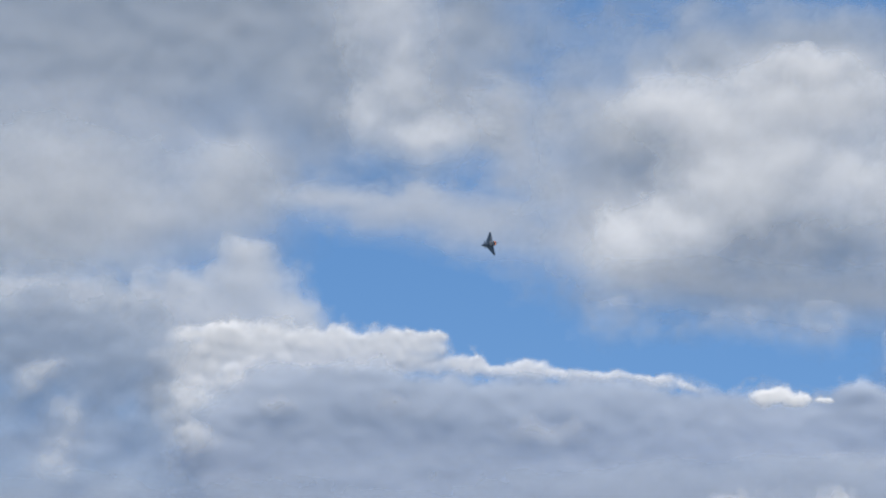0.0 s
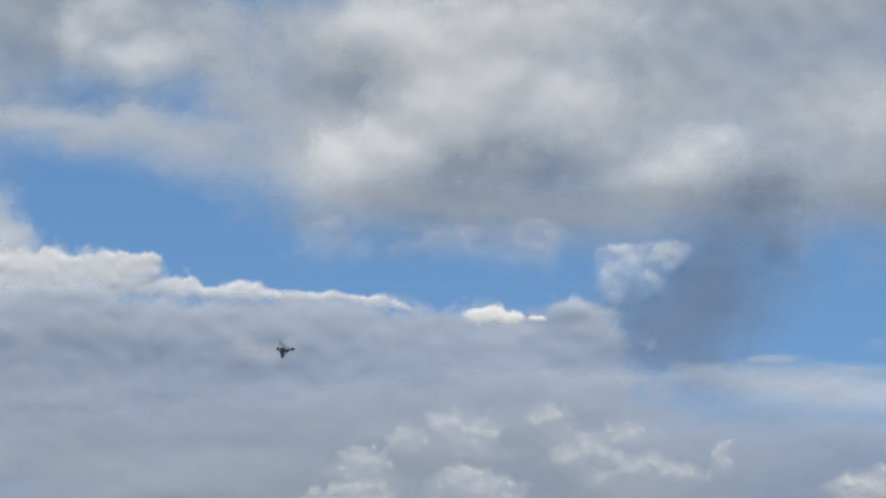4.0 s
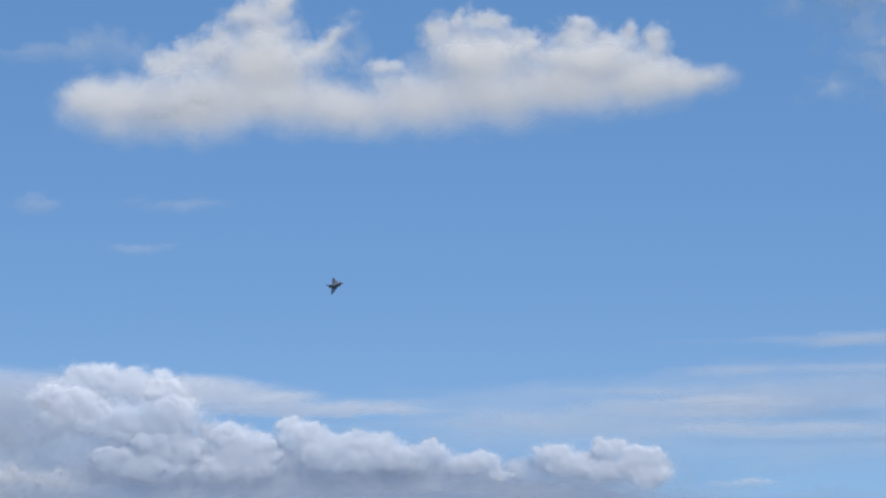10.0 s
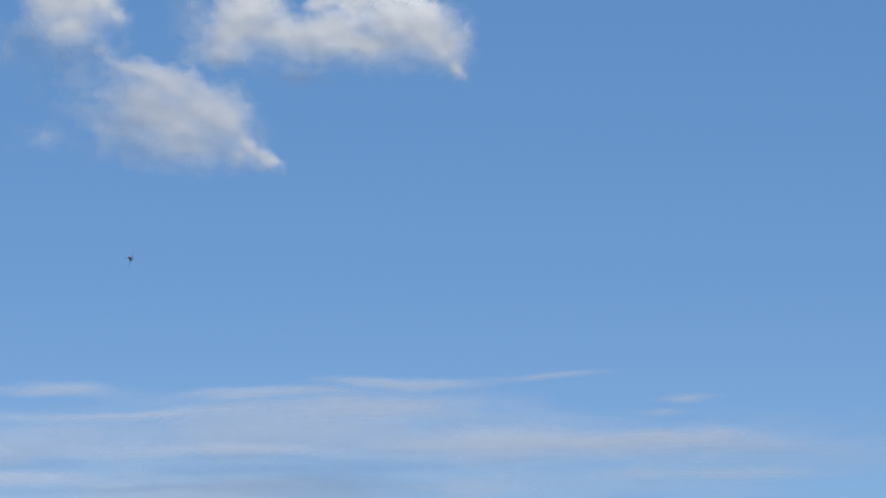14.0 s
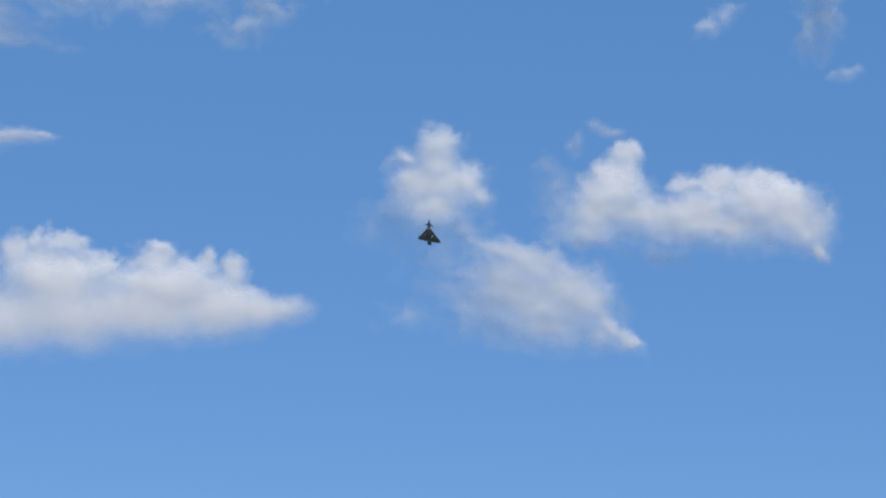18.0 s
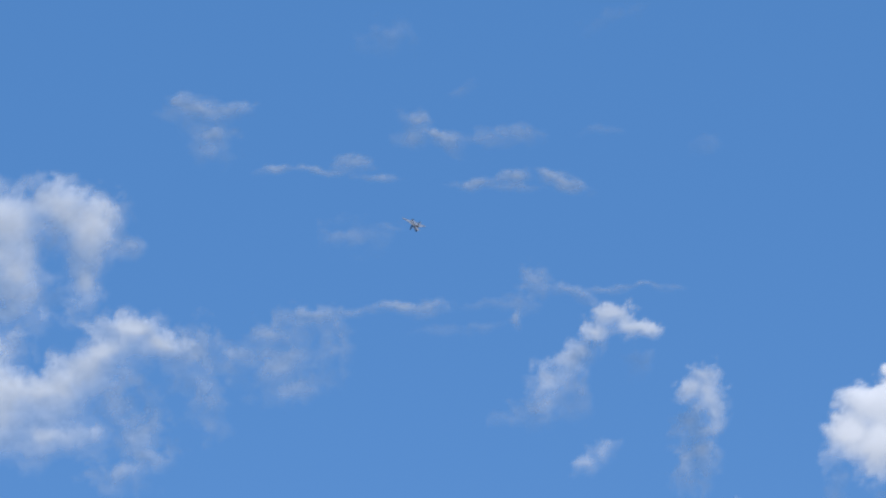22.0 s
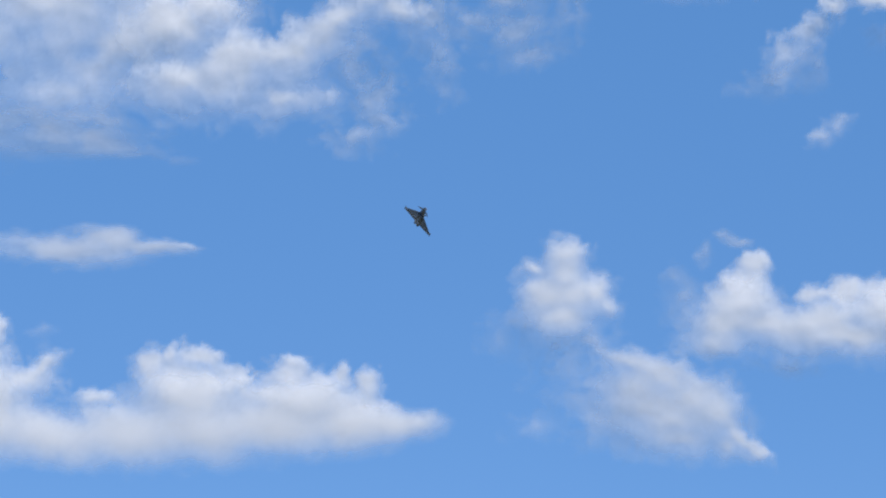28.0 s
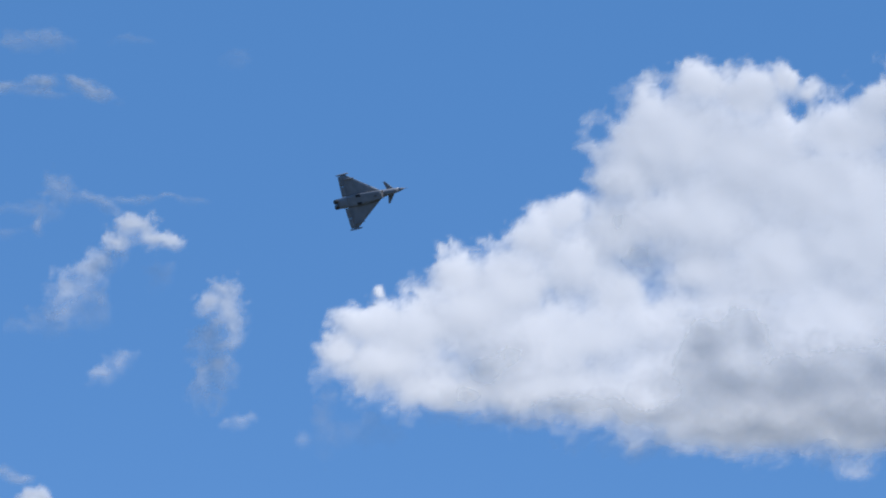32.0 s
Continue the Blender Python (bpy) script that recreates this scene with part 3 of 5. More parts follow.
bank = lone_cloud('stratus_cloud', 'lens-shaped pale stratus with a tapered end', 4350, dict(style='thin', soft=0.65, opacity=0.55, rough=0.3, grain=1.1, flat=2.5, depth=0.2, relief=0.12, slope=0.08, blur=5, seed=29), (
    (14.45, 5.08, 1.64, 0.37), (12.63, 4.83, 2.51, 0.31), (16.47, 5.00, 1.64, 0.29), (17.44, 5.10, 1.16, 0.17), (18.69, 5.11, 0.68, 0.07, 0.8),
    (10.91, 4.95, 2.12, 0.31), (14.07, 4.65, 2.70, 0.13), (15.02, 5.38, 0.87, 0.13),
))
bank = lone_cloud('stratus_cloud', 'small bright stratus cap above a haze layer', 4200, dict(soft=0.5, opacity=0.6, rough=0.4, grain=0.5, flat=1.8, depth=0.3, relief=0.4, blur=2, seed=30), (
    (16.48, 4.36, 0.77, 0.11), (15.90, 4.28, 0.58, 0.08, 0.8), (17.15, 4.29, 0.43, 0.09), (16.48, 4.21, 0.87, 0.08, 0.7),
))
bank = lone_cloud('stratus_cloud', 'thin pale streak of stratus beside a rain cloud', 4240, dict(soft=0.7, opacity=0.5, rough=0.4, grain=0.8, flat=2.5, depth=0.2, relief=0.2, slope=0.2, blur=4, seed=31), (
    (10.60, 5.44, 0.53, 0.09), (10.27, 5.16, 1.93, 0.21, 0.6), (11.62, 5.21, 1.55, 0.12, 0.5), (7.58, 5.05, 1.45, 0.19, 0.5),
))
bank = lone_cloud('cumulus_cloud', 'small hazy cumulus head low in the sky', 4030, dict(soft=0.9, opacity=0.42, rough=0.6, grain=0.4, depth=0.2, relief=0.2, curd=0.1, domes=0.1, buds=6, blur=1, slope=0, fade=1.2, solid=0.3, seed=32), (
    (4.35, 4.05, 0.30, 0.23), (3.68, 3.68, 0.49, 0.25), (3.54, 3.44, 0.58, 0.21, 0.7),
))
bank = lone_cloud('cumulus_cloud', 'small hazy cumulus head low in the sky', 4030, dict(soft=0.9, opacity=0.42, rough=0.6, grain=0.4, depth=0.2, relief=0.2, curd=0.1, domes=0.1, buds=6, blur=1, slope=0, fade=1.2, solid=0.3, seed=33), (
    (5.46, 3.21, 0.81, 0.32), (5.27, 3.40, 0.46, 0.25), (5.85, 3.03, 0.52, 0.23, 0.8),
))
bank = lone_cloud('cumulus_cloud', 'small hazy cumulus head low in the sky', 4030, dict(soft=0.9, opacity=0.42, rough=0.6, grain=0.4, depth=0.2, relief=0.2, curd=0.1, domes=0.1, buds=6, blur=1, slope=0, fade=1.2, solid=0.3, seed=34), (
    (6.80, 4.38, 0.41, 0.29, 0.8),
))
bank = lone_cloud('cumulus_cloud', 'small hazy cumulus head low in the sky', 4030, dict(soft=0.9, opacity=0.42, rough=0.6, grain=0.4, depth=0.2, relief=0.2, curd=0.1, domes=0.1, buds=6, blur=1, slope=0, fade=1.2, solid=0.3, seed=35), (
    (8.05, 4.14, 0.46, 0.25, 0.8), (7.38, 3.75, 0.58, 0.46, 0.8), (8.15, 3.57, 0.81, 0.32), (8.92, 3.47, 0.58, 0.23), (7.67, 3.37, 0.69, 0.21, 0.7),
))
bank = lone_cloud('cumulus_cloud', 'small hazy cumulus head low in the sky', 4030, dict(soft=0.9, opacity=0.42, rough=0.6, grain=0.4, depth=0.2, relief=0.2, curd=0.1, domes=0.1, buds=6, blur=1, slope=0, fade=1.2, solid=0.3, seed=36), (
    (5.16, 4.17, 0.46, 0.40, 0.7), (5.64, 4.08, 0.35, 0.35, 0.7),
))
bank = lone_cloud('cumulus_cloud', 'small hazy cumulus head low in the sky', 4030, dict(soft=0.9, opacity=0.42, rough=0.6, grain=0.4, depth=0.2, relief=0.2, curd=0.1, domes=0.1, buds=6, blur=1, slope=0, fade=1.2, solid=0.3, seed=37), (
    (9.74, 3.72, 0.21, 0.32, 0.8),
))
bank = lone_cloud('cumulus_cloud', 'small hazy cumulus head low in the sky', 4030, dict(soft=0.9, opacity=0.42, rough=0.6, grain=0.4, depth=0.2, relief=0.2, curd=0.1, domes=0.1, buds=6, blur=1, slope=0, fade=1.2, solid=0.3, seed=38), (
    (3.64, 3.01, 0.69, 0.35, 0.9), (3.06, 2.91, 0.52, 0.29, 0.8),
))
bank = lone_cloud('cumulus_cloud', 'small hazy cumulus head low in the sky', 4030, dict(soft=0.9, opacity=0.42, rough=0.6, grain=0.4, depth=0.2, relief=0.2, curd=0.1, domes=0.1, buds=6, blur=1, slope=0, fade=1.2, solid=0.3, seed=39), (
    (2.30, 2.66, 0.46, 0.25), (1.73, 2.56, 0.58, 0.29, 0.8),
))
bank = lone_cloud('cumulus_cloud', 'small hazy cumulus head low in the sky', 4030, dict(soft=0.9, opacity=0.42, rough=0.6, grain=0.4, depth=0.2, relief=0.2, curd=0.1, domes=0.1, buds=6, blur=1, slope=0, fade=1.2, solid=0.3, seed=40), (
    (12.08, 3.19, 0.52, 0.29, 0.8), (12.85, 3.53, 0.46, 0.23, 0.8), (12.56, 3.34, 0.58, 0.18, 0.6),
))
bank = lone_cloud('cumulus_cloud', 'small bright cumulus head in haze', 4030, dict(soft=0.9, opacity=0.5, rough=0.6, grain=0.4, depth=0.2, relief=0.2, curd=0.1, domes=0.1, buds=6, blur=1, slope=0, fade=1.2, solid=0.3, seed=41), (
    (12.64, 3.54, 0.52, 0.21), (12.17, 3.20, 0.69, 0.29, 0.8), (12.79, 3.30, 0.46, 0.23, 0.8),
))
bank = lone_cloud('cumulus_cloud', 'small bright cumulus head in haze', 4030, dict(soft=0.9, opacity=0.5, rough=0.6, grain=0.4, depth=0.2, relief=0.2, curd=0.1, domes=0.1, buds=6, blur=1, slope=0, fade=1.2, solid=0.3, seed=42), (
    (14.76, 2.77, 0.58, 0.23), (15.04, 2.93, 0.35, 0.17, 0.8),
))
bank = lone_cloud('cumulus_cloud', 'small bright cumulus head in haze', 4030, dict(soft=0.9, opacity=0.5, rough=0.6, grain=0.4, depth=0.2, relief=0.2, curd=0.1, domes=0.1, buds=6, blur=1, slope=0, fade=1.2, solid=0.3, seed=43), (
    (17.88, 2.85, 0.52, 0.25), (17.64, 2.61, 0.58, 0.21, 0.9), (17.06, 2.36, 0.58, 0.12, 0.7),
))
bank = lone_cloud('cumulus_cloud', 'small bright cumulus head in haze', 4030, dict(soft=0.9, opacity=0.5, rough=0.6, grain=0.4, depth=0.2, relief=0.2, curd=0.1, domes=0.1, buds=6, blur=1, slope=0, fade=1.2, solid=0.3, seed=44), (
    (16.48, 2.94, 0.40, 0.23, 0.7),
))
bank = lone_cloud('cumulus_cloud', 'small bright cumulus head in haze', 4030, dict(soft=0.9, opacity=0.5, rough=0.6, grain=0.4, depth=0.2, relief=0.2, curd=0.1, domes=0.1, buds=6, blur=1, slope=0, fade=1.2, solid=0.3, seed=45), (
    (19.47, 2.42, 0.64, 0.25), (19.85, 2.32, 0.46, 0.14), (18.99, 2.27, 0.69, 0.16, 0.8),
))
bank = lone_cloud('cumulus_cloud', 'small bright cumulus head in haze', 4030, dict(soft=0.9, opacity=0.5, rough=0.6, grain=0.4, depth=0.2, relief=0.2, curd=0.1, domes=0.1, buds=6, blur=1, slope=0, fade=1.2, solid=0.3, seed=46), (
    (20.62, 2.28, 0.40, 0.21, 0.7),
))
bank = lone_cloud('cumulus_cloud', 'small bright cumulus head in haze', 4030, dict(soft=0.9, opacity=0.5, rough=0.6, grain=0.4, depth=0.2, relief=0.2, curd=0.1, domes=0.1, buds=6, blur=1, slope=0, fade=1.2, solid=0.3, seed=47), (
    (18.31, 1.98, 0.58, 0.21, 0.6), (19.08, 1.94, 0.69, 0.17, 0.5),
))
bank = lone_cloud('cumulus_cloud', 'small bright cumulus head in haze', 4030, dict(soft=0.9, opacity=0.5, rough=0.6, grain=0.4, depth=0.2, relief=0.2, curd=0.1, domes=0.1, buds=6, blur=1, slope=0, fade=1.2, solid=0.3, seed=48), (
    (19.18, 2.75, 0.35, 0.23, 0.6),
))
bank = cloud('cumulus_cloud', 'bright cauliflower cumulus bank along the horizon')
# blue veil added in front to imitate airlight over the bank's foot
piece(bank, 'painted_haze_foot', 4000, dict(style='mist', soft=1.2, opacity=0.6, rough=0.35, grain=0.8, flat=1.8, depth=0.3, relief=0.2, slope=0.08, blur=4, seed=49), (
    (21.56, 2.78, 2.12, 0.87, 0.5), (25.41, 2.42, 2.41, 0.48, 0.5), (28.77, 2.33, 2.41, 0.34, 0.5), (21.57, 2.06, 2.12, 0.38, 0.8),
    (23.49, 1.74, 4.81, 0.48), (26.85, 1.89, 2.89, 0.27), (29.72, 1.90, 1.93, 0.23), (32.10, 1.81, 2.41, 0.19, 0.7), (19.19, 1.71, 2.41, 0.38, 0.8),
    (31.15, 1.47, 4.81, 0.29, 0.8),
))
# body and towers carry the blue of distance in their base colour
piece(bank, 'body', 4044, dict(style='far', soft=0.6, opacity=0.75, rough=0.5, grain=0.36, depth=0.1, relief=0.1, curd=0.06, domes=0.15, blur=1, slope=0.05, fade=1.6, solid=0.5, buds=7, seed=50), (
    (22.04, 2.88, 1.62, 0.75), (23.49, 2.50, 1.51, 0.54), (25.02, 2.46, 1.62, 0.43), (26.66, 2.37, 1.51, 0.32), (29.63, 2.38, 1.40, 0.32),
    (20.89, 3.25, 0.65, 0.54), (22.72, 2.21, 2.70, 0.43),
))
piece(bank, 'back_tower', 4066, dict(style='far', soft=0.5, opacity=0.88, rough=0.5, grain=0.36, depth=0.1, relief=0.1, curd=0.06, domes=0.15, blur=1, slope=-0.12, fade=1.6, solid=0.5, buds=7, seed=51), (
    (21.22, 4.09, 0.41, 0.22), (21.84, 3.95, 1.08, 0.28), (20.88, 3.78, 0.65, 0.22),
))
piece(bank, 'back_veil', 4090, dict(style='far', soft=0.7, opacity=0.62, rough=0.4, grain=0.6, flat=2, depth=0.1, relief=0.1, slope=-0.1, blur=3, seed=301), (
    (22.90, 3.82, 1.16, 0.25), (24.25, 3.70, 0.96, 0.13, 0.9),
))
piece(bank, 'tower', 4036, dict(style='far', soft=0.4, opacity=0.8, rough=0.5, grain=0.36, depth=0.1, relief=0.1, curd=0.06, domes=0.15, blur=1, slope=-0.12, fade=1.6, solid=0.5, buds=7, seed=52), (
    (20.58, 3.70, 0.28, 0.22), (21.03, 3.59, 0.52, 0.28), (21.42, 3.31, 0.52, 0.26), (21.80, 3.17, 0.32, 0.22),
))
piece(bank, 'tower', 4035, dict(style='far', soft=0.4, opacity=0.8, rough=0.5, grain=0.36, depth=0.1, relief=0.1, curd=0.06, domes=0.15, blur=1, slope=-0.12, fade=1.6, solid=0.5, buds=7, seed=53), (
    (22.52, 3.75, 0.36, 0.26), (22.71, 3.31, 0.43, 0.43), (22.28, 2.98, 0.39, 0.37), (22.83, 2.84, 0.35, 0.30), (21.61, 2.67, 0.39, 0.22),
    (22.24, 2.52, 0.65, 0.24),
))
piece(bank, 'tower', 4034, dict(style='far', soft=0.4, opacity=0.8, rough=0.5, grain=0.36, depth=0.1, relief=0.1, curd=0.06, domes=0.15, blur=1, slope=-0.12, fade=1.6, solid=0.5, buds=7, seed=54), (
    (23.46, 3.10, 0.36, 0.19), (23.87, 2.81, 0.59, 0.34), (23.49, 2.50, 0.52, 0.22), (24.06, 2.51, 0.43, 0.19),
))
piece(bank, 'tower', 4033, dict(style='far', soft=0.4, opacity=0.8, rough=0.5, grain=0.36, depth=0.1, relief=0.1, curd=0.06, domes=0.15, blur=1, slope=-0.12, fade=1.6, solid=0.5, buds=7, seed=55), (
    (24.59, 3.25, 0.19, 0.15), (24.88, 3.01, 0.43, 0.28), (25.26, 2.75, 0.52, 0.32), (25.98, 2.92, 0.45, 0.22), (26.23, 2.66, 0.59, 0.24),
    (25.70, 2.61, 0.54, 0.22),
))
piece(bank, 'tower', 4032, dict(style='far', soft=0.4, opacity=0.8, rough=0.5, grain=0.36, depth=0.1, relief=0.1, curd=0.06, domes=0.15, blur=1, slope=-0.12, fade=1.6, solid=0.5, buds=7, seed=56), (
    (26.99, 2.73, 0.39, 0.19), (26.66, 2.56, 0.43, 0.19), (27.72, 2.54, 0.49, 0.19), (28.19, 2.35, 0.24, 0.09),
))
piece(bank, 'tower', 4032, dict(style='far', soft=0.4, opacity=0.8, rough=0.5, grain=0.36, depth=0.1, relief=0.1, curd=0.06, domes=0.15, blur=1, slope=-0.12, fade=1.6, solid=0.5, buds=7, seed=57), (
    (29.11, 2.69, 0.32, 0.19), (29.39, 2.47, 0.45, 0.22), (30.06, 2.76, 0.32, 0.19), (30.59, 2.57, 0.45, 0.24), (30.73, 2.28, 0.41, 0.22),
    (29.92, 2.38, 0.54, 0.17),
))
piece(bank, 'low_head', 4028, dict(style='far', soft=0.6, opacity=0.55, rough=0.5, grain=0.36, depth=0.1, relief=0.1, curd=0.06, domes=0.15, blur=1, slope=-0.12, fade=1.6, solid=0.5, buds=7, seed=58), (
    (18.04, 2.80, 0.37, 0.30), (18.37, 2.45, 0.32, 0.19), (17.85, 2.46, 0.43, 0.22),
))
piece(bank, 'low_head', 4028, dict(style='far', soft=0.7, opacity=0.45, rough=0.5, grain=0.36, depth=0.1, relief=0.1, curd=0.06, domes=0.15, blur=1, slope=-0.12, fade=1.6, solid=0.5, buds=7, seed=59), (
    (19.18, 2.48, 0.76, 0.43, 0.8), (19.66, 2.29, 0.54, 0.22, 0.8), (18.90, 2.09, 0.43, 0.32, 0.6),
))
piece(bank, 'low_head', 4028, dict(style='far', soft=0.7, opacity=0.45, rough=0.5, grain=0.36, depth=0.1, relief=0.1, curd=0.06, domes=0.15, blur=1, slope=-0.12, fade=1.6, solid=0.5, buds=7, flat=2, seed=60), (
    (32.39, 2.12, 0.54, 0.09, 0.8),
))
bank = cloud('cumulus_cloud', 'long white cumulus with ragged peaks and a flat base')
piece(bank, 'body', 3500, dict(style='thin', soft=0.75, opacity=0.9, rough=0.35, grain=0.7, depth=0.1, relief=0.06, curd=0.025, domes=0.03, slope=-0.03, blur=4, solid=0.6, fade=0.7, seed=61), (
    (21.79, 8.65, 0.88, 0.48), (23.04, 8.65, 1.27, 0.56), (24.30, 8.74, 1.27, 0.46), (25.56, 8.57, 1.07, 0.38), (26.92, 8.64, 1.07, 0.48),
    (28.18, 8.77, 1.17, 0.56), (29.45, 8.85, 1.07, 0.44), (30.62, 8.88, 0.97, 0.38), (31.44, 8.99, 0.68, 0.25), (31.88, 9.03, 0.39, 0.15, 0.6),
    (21.26, 8.74, 0.49, 0.38), (24.20, 9.28, 0.73, 0.58, 0.9), (27.90, 9.30, 0.83, 0.46, 0.9), (29.94, 9.32, 0.88, 0.38, 0.9),
))
piece(bank, 'peak', 3510, dict(style='thin', soft=0.75, opacity=0.82, rough=0.6, grain=0.5, depth=0.15, relief=0.15, curd=0.08, domes=0.08, slope=-0.04, blur=2, fade=1.0, seed=62), (
    (24.25, 9.85, 0.58, 0.66), (24.52, 10.28, 0.31, 0.27), (23.92, 10.18, 0.36, 0.27), (23.33, 9.51, 0.67, 0.42, 1, 40),
    (22.66, 9.32, 0.56, 0.33, 1, 20), (24.30, 9.28, 1.01, 0.66), (25.37, 9.75, 0.43, 0.15, 0.8, 40), (25.17, 9.51, 0.45, 0.27, 0.8),
))
piece(bank, 'peak', 3510, dict(style='thin', soft=0.75, opacity=0.8, rough=0.6, grain=0.45, depth=0.15, relief=0.15, curd=0.08, domes=0.08, slope=-0.04, blur=2, fade=1.0, seed=63), (
    (27.70, 9.59, 0.73, 0.50), (28.10, 10.02, 0.36, 0.20), (27.22, 9.84, 0.25, 0.35), (28.78, 9.63, 0.20, 0.29), (26.34, 9.22, 0.45, 0.20, 0.8),
    (28.29, 9.54, 0.56, 0.39), (27.61, 10.03, 0.22, 0.18, 0.8),
))
piece(bank, 'peak', 3510, dict(style='thin', soft=0.75, opacity=0.8, rough=0.6, grain=0.45, depth=0.15, relief=0.15, curd=0.08, domes=0.08, slope=-0.04, blur=2, fade=1.0, seed=64), (
    (29.66, 9.71, 0.38, 0.38), (30.24, 9.56, 0.40, 0.31), (30.58, 9.79, 0.16, 0.18), (31.00, 9.59, 0.25, 0.33), (29.55, 9.33, 0.90, 0.44),
    (30.82, 9.21, 0.67, 0.29), (29.71, 10.00, 0.18, 0.15),
))
# forward-leaning sheet laid in front to imitate the peak's shadow on the body
piece(bank, 'flank_shade', 3440, dict(style='thin', soft=1.4, opacity=0.38, rough=0.4, grain=0.7, depth=0.2, relief=0.1, slope=0.35, blur=4, fade=0.8, seed=65), (
    (22.56, 8.49, 1.07, 0.33, 0.9, 8), (23.14, 8.70, 0.49, 0.33, 0.8),
))
drifting.append((bank, LONG))
bank = lone_cloud('cloud_wisp', 'faint pale wisp above a long cumulus', 3560, dict(soft=1.1, opacity=0.35, rough=0.7, grain=0.7, depth=0.2, relief=0.2, solid=0, seed=66), (
    (21.31, 9.65, 0.59, 0.29, 0.7), (21.98, 9.56, 0.39, 0.17, 0.6), (25.76, 10.18, 0.24, 0.12, 0.6), (25.86, 9.65, 0.20, 0.29, 0.5),
))
bank = lone_cloud('cloud_wisp', 'faint flat wisp of cloud on blue sky', 4200, dict(soft=1.1, opacity=0.32, rough=0.5, grain=0.5, flat=1.5, depth=0.2, relief=0.2, solid=0, seed=67), (
    (20.32, 7.02, 0.37, 0.14, 0.8),
))
bank = lone_cloud('cloud_wisp', 'faint flat wisp of cloud on blue sky', 4200, dict(soft=1.1, opacity=0.32, rough=0.5, grain=0.5, flat=1.5, depth=0.2, relief=0.2, solid=0, seed=68), (
    (22.78, 7.01, 0.73, 0.10, 0.7),
))
bank = lone_cloud('cloud_wisp', 'faint flat wisp of cloud on blue sky', 4200, dict(soft=1.1, opacity=0.32, rough=0.5, grain=0.5, flat=1.5, depth=0.2, relief=0.2, solid=0, seed=69), (
    (22.11, 6.26, 0.58, 0.07, 0.7),
))
bank = lone_cloud('cloud_wisp', 'faint flat wisp of cloud on blue sky', 4200, dict(soft=1.1, opacity=0.32, rough=0.5, grain=0.5, flat=1.5, depth=0.2, relief=0.2, solid=0, seed=70), (
    (20.43, 9.57, 0.59, 0.15, 0.8),
))
bank = lone_cloud('cloud_wisp', 'faint ragged wisp of cloud on blue sky', 4200, dict(soft=1.1, opacity=0.28, rough=0.6, grain=0.5, flat=1.3, depth=0.2, relief=0.2, solid=0, seed=71), (
    (13.48, 6.18, 0.44, 0.21, 0.8),
))
bank = lone_cloud('cloud_wisp', 'faint ragged wisp of cloud on blue sky', 4200, dict(soft=1.1, opacity=0.28, rough=0.6, grain=0.5, flat=1.3, depth=0.2, relief=0.2, solid=0, seed=72), (
    (15.30, 6.39, 0.58, 0.17, 0.6),
))
bank = lone_cloud('cloud_wisp', 'faint ragged wisp of cloud on blue sky', 4200, dict(soft=1.1, opacity=0.28, rough=0.6, grain=0.5, flat=1.3, depth=0.2, relief=0.2, solid=0, seed=73), (
    (16.46, 6.64, 0.53, 0.12, 0.8),
))
bank = lone_cloud('cloud_wisp', 'faint ragged wisp of cloud on blue sky', 4200, dict(soft=1.1, opacity=0.28, rough=0.6, grain=0.5, flat=1.3, depth=0.2, relief=0.2, solid=0, seed=74), (
    (13.10, 5.69, 0.87, 0.08, 0.5),
))
bank = cloud('stratus_cloud', 'broad layered sheet of thin stratus low in clear sky')
# sheet and bands get their lavender haze from the tinted base colour
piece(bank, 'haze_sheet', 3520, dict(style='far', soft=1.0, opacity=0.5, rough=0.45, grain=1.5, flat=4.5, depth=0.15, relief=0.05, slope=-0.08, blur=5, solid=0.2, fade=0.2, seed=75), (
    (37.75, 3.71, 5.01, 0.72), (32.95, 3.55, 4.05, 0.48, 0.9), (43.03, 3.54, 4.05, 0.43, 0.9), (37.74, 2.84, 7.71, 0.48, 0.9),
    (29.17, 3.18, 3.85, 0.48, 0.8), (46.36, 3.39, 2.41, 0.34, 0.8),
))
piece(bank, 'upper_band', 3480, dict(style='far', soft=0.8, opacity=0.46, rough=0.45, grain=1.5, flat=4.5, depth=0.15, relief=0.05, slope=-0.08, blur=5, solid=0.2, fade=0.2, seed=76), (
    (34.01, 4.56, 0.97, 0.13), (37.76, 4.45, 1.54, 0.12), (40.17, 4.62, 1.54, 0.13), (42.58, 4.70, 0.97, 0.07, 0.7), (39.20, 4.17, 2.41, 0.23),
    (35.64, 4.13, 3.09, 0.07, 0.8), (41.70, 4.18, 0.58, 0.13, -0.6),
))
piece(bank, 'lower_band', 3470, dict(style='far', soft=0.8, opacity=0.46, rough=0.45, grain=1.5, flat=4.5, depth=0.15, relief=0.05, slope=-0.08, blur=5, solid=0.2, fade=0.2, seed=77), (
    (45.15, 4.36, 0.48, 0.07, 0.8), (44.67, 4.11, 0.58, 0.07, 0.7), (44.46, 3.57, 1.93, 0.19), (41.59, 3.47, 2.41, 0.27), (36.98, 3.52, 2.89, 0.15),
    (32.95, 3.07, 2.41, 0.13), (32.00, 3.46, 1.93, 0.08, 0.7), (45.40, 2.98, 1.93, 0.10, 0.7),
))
# hazy tone painted by the distance tint here too
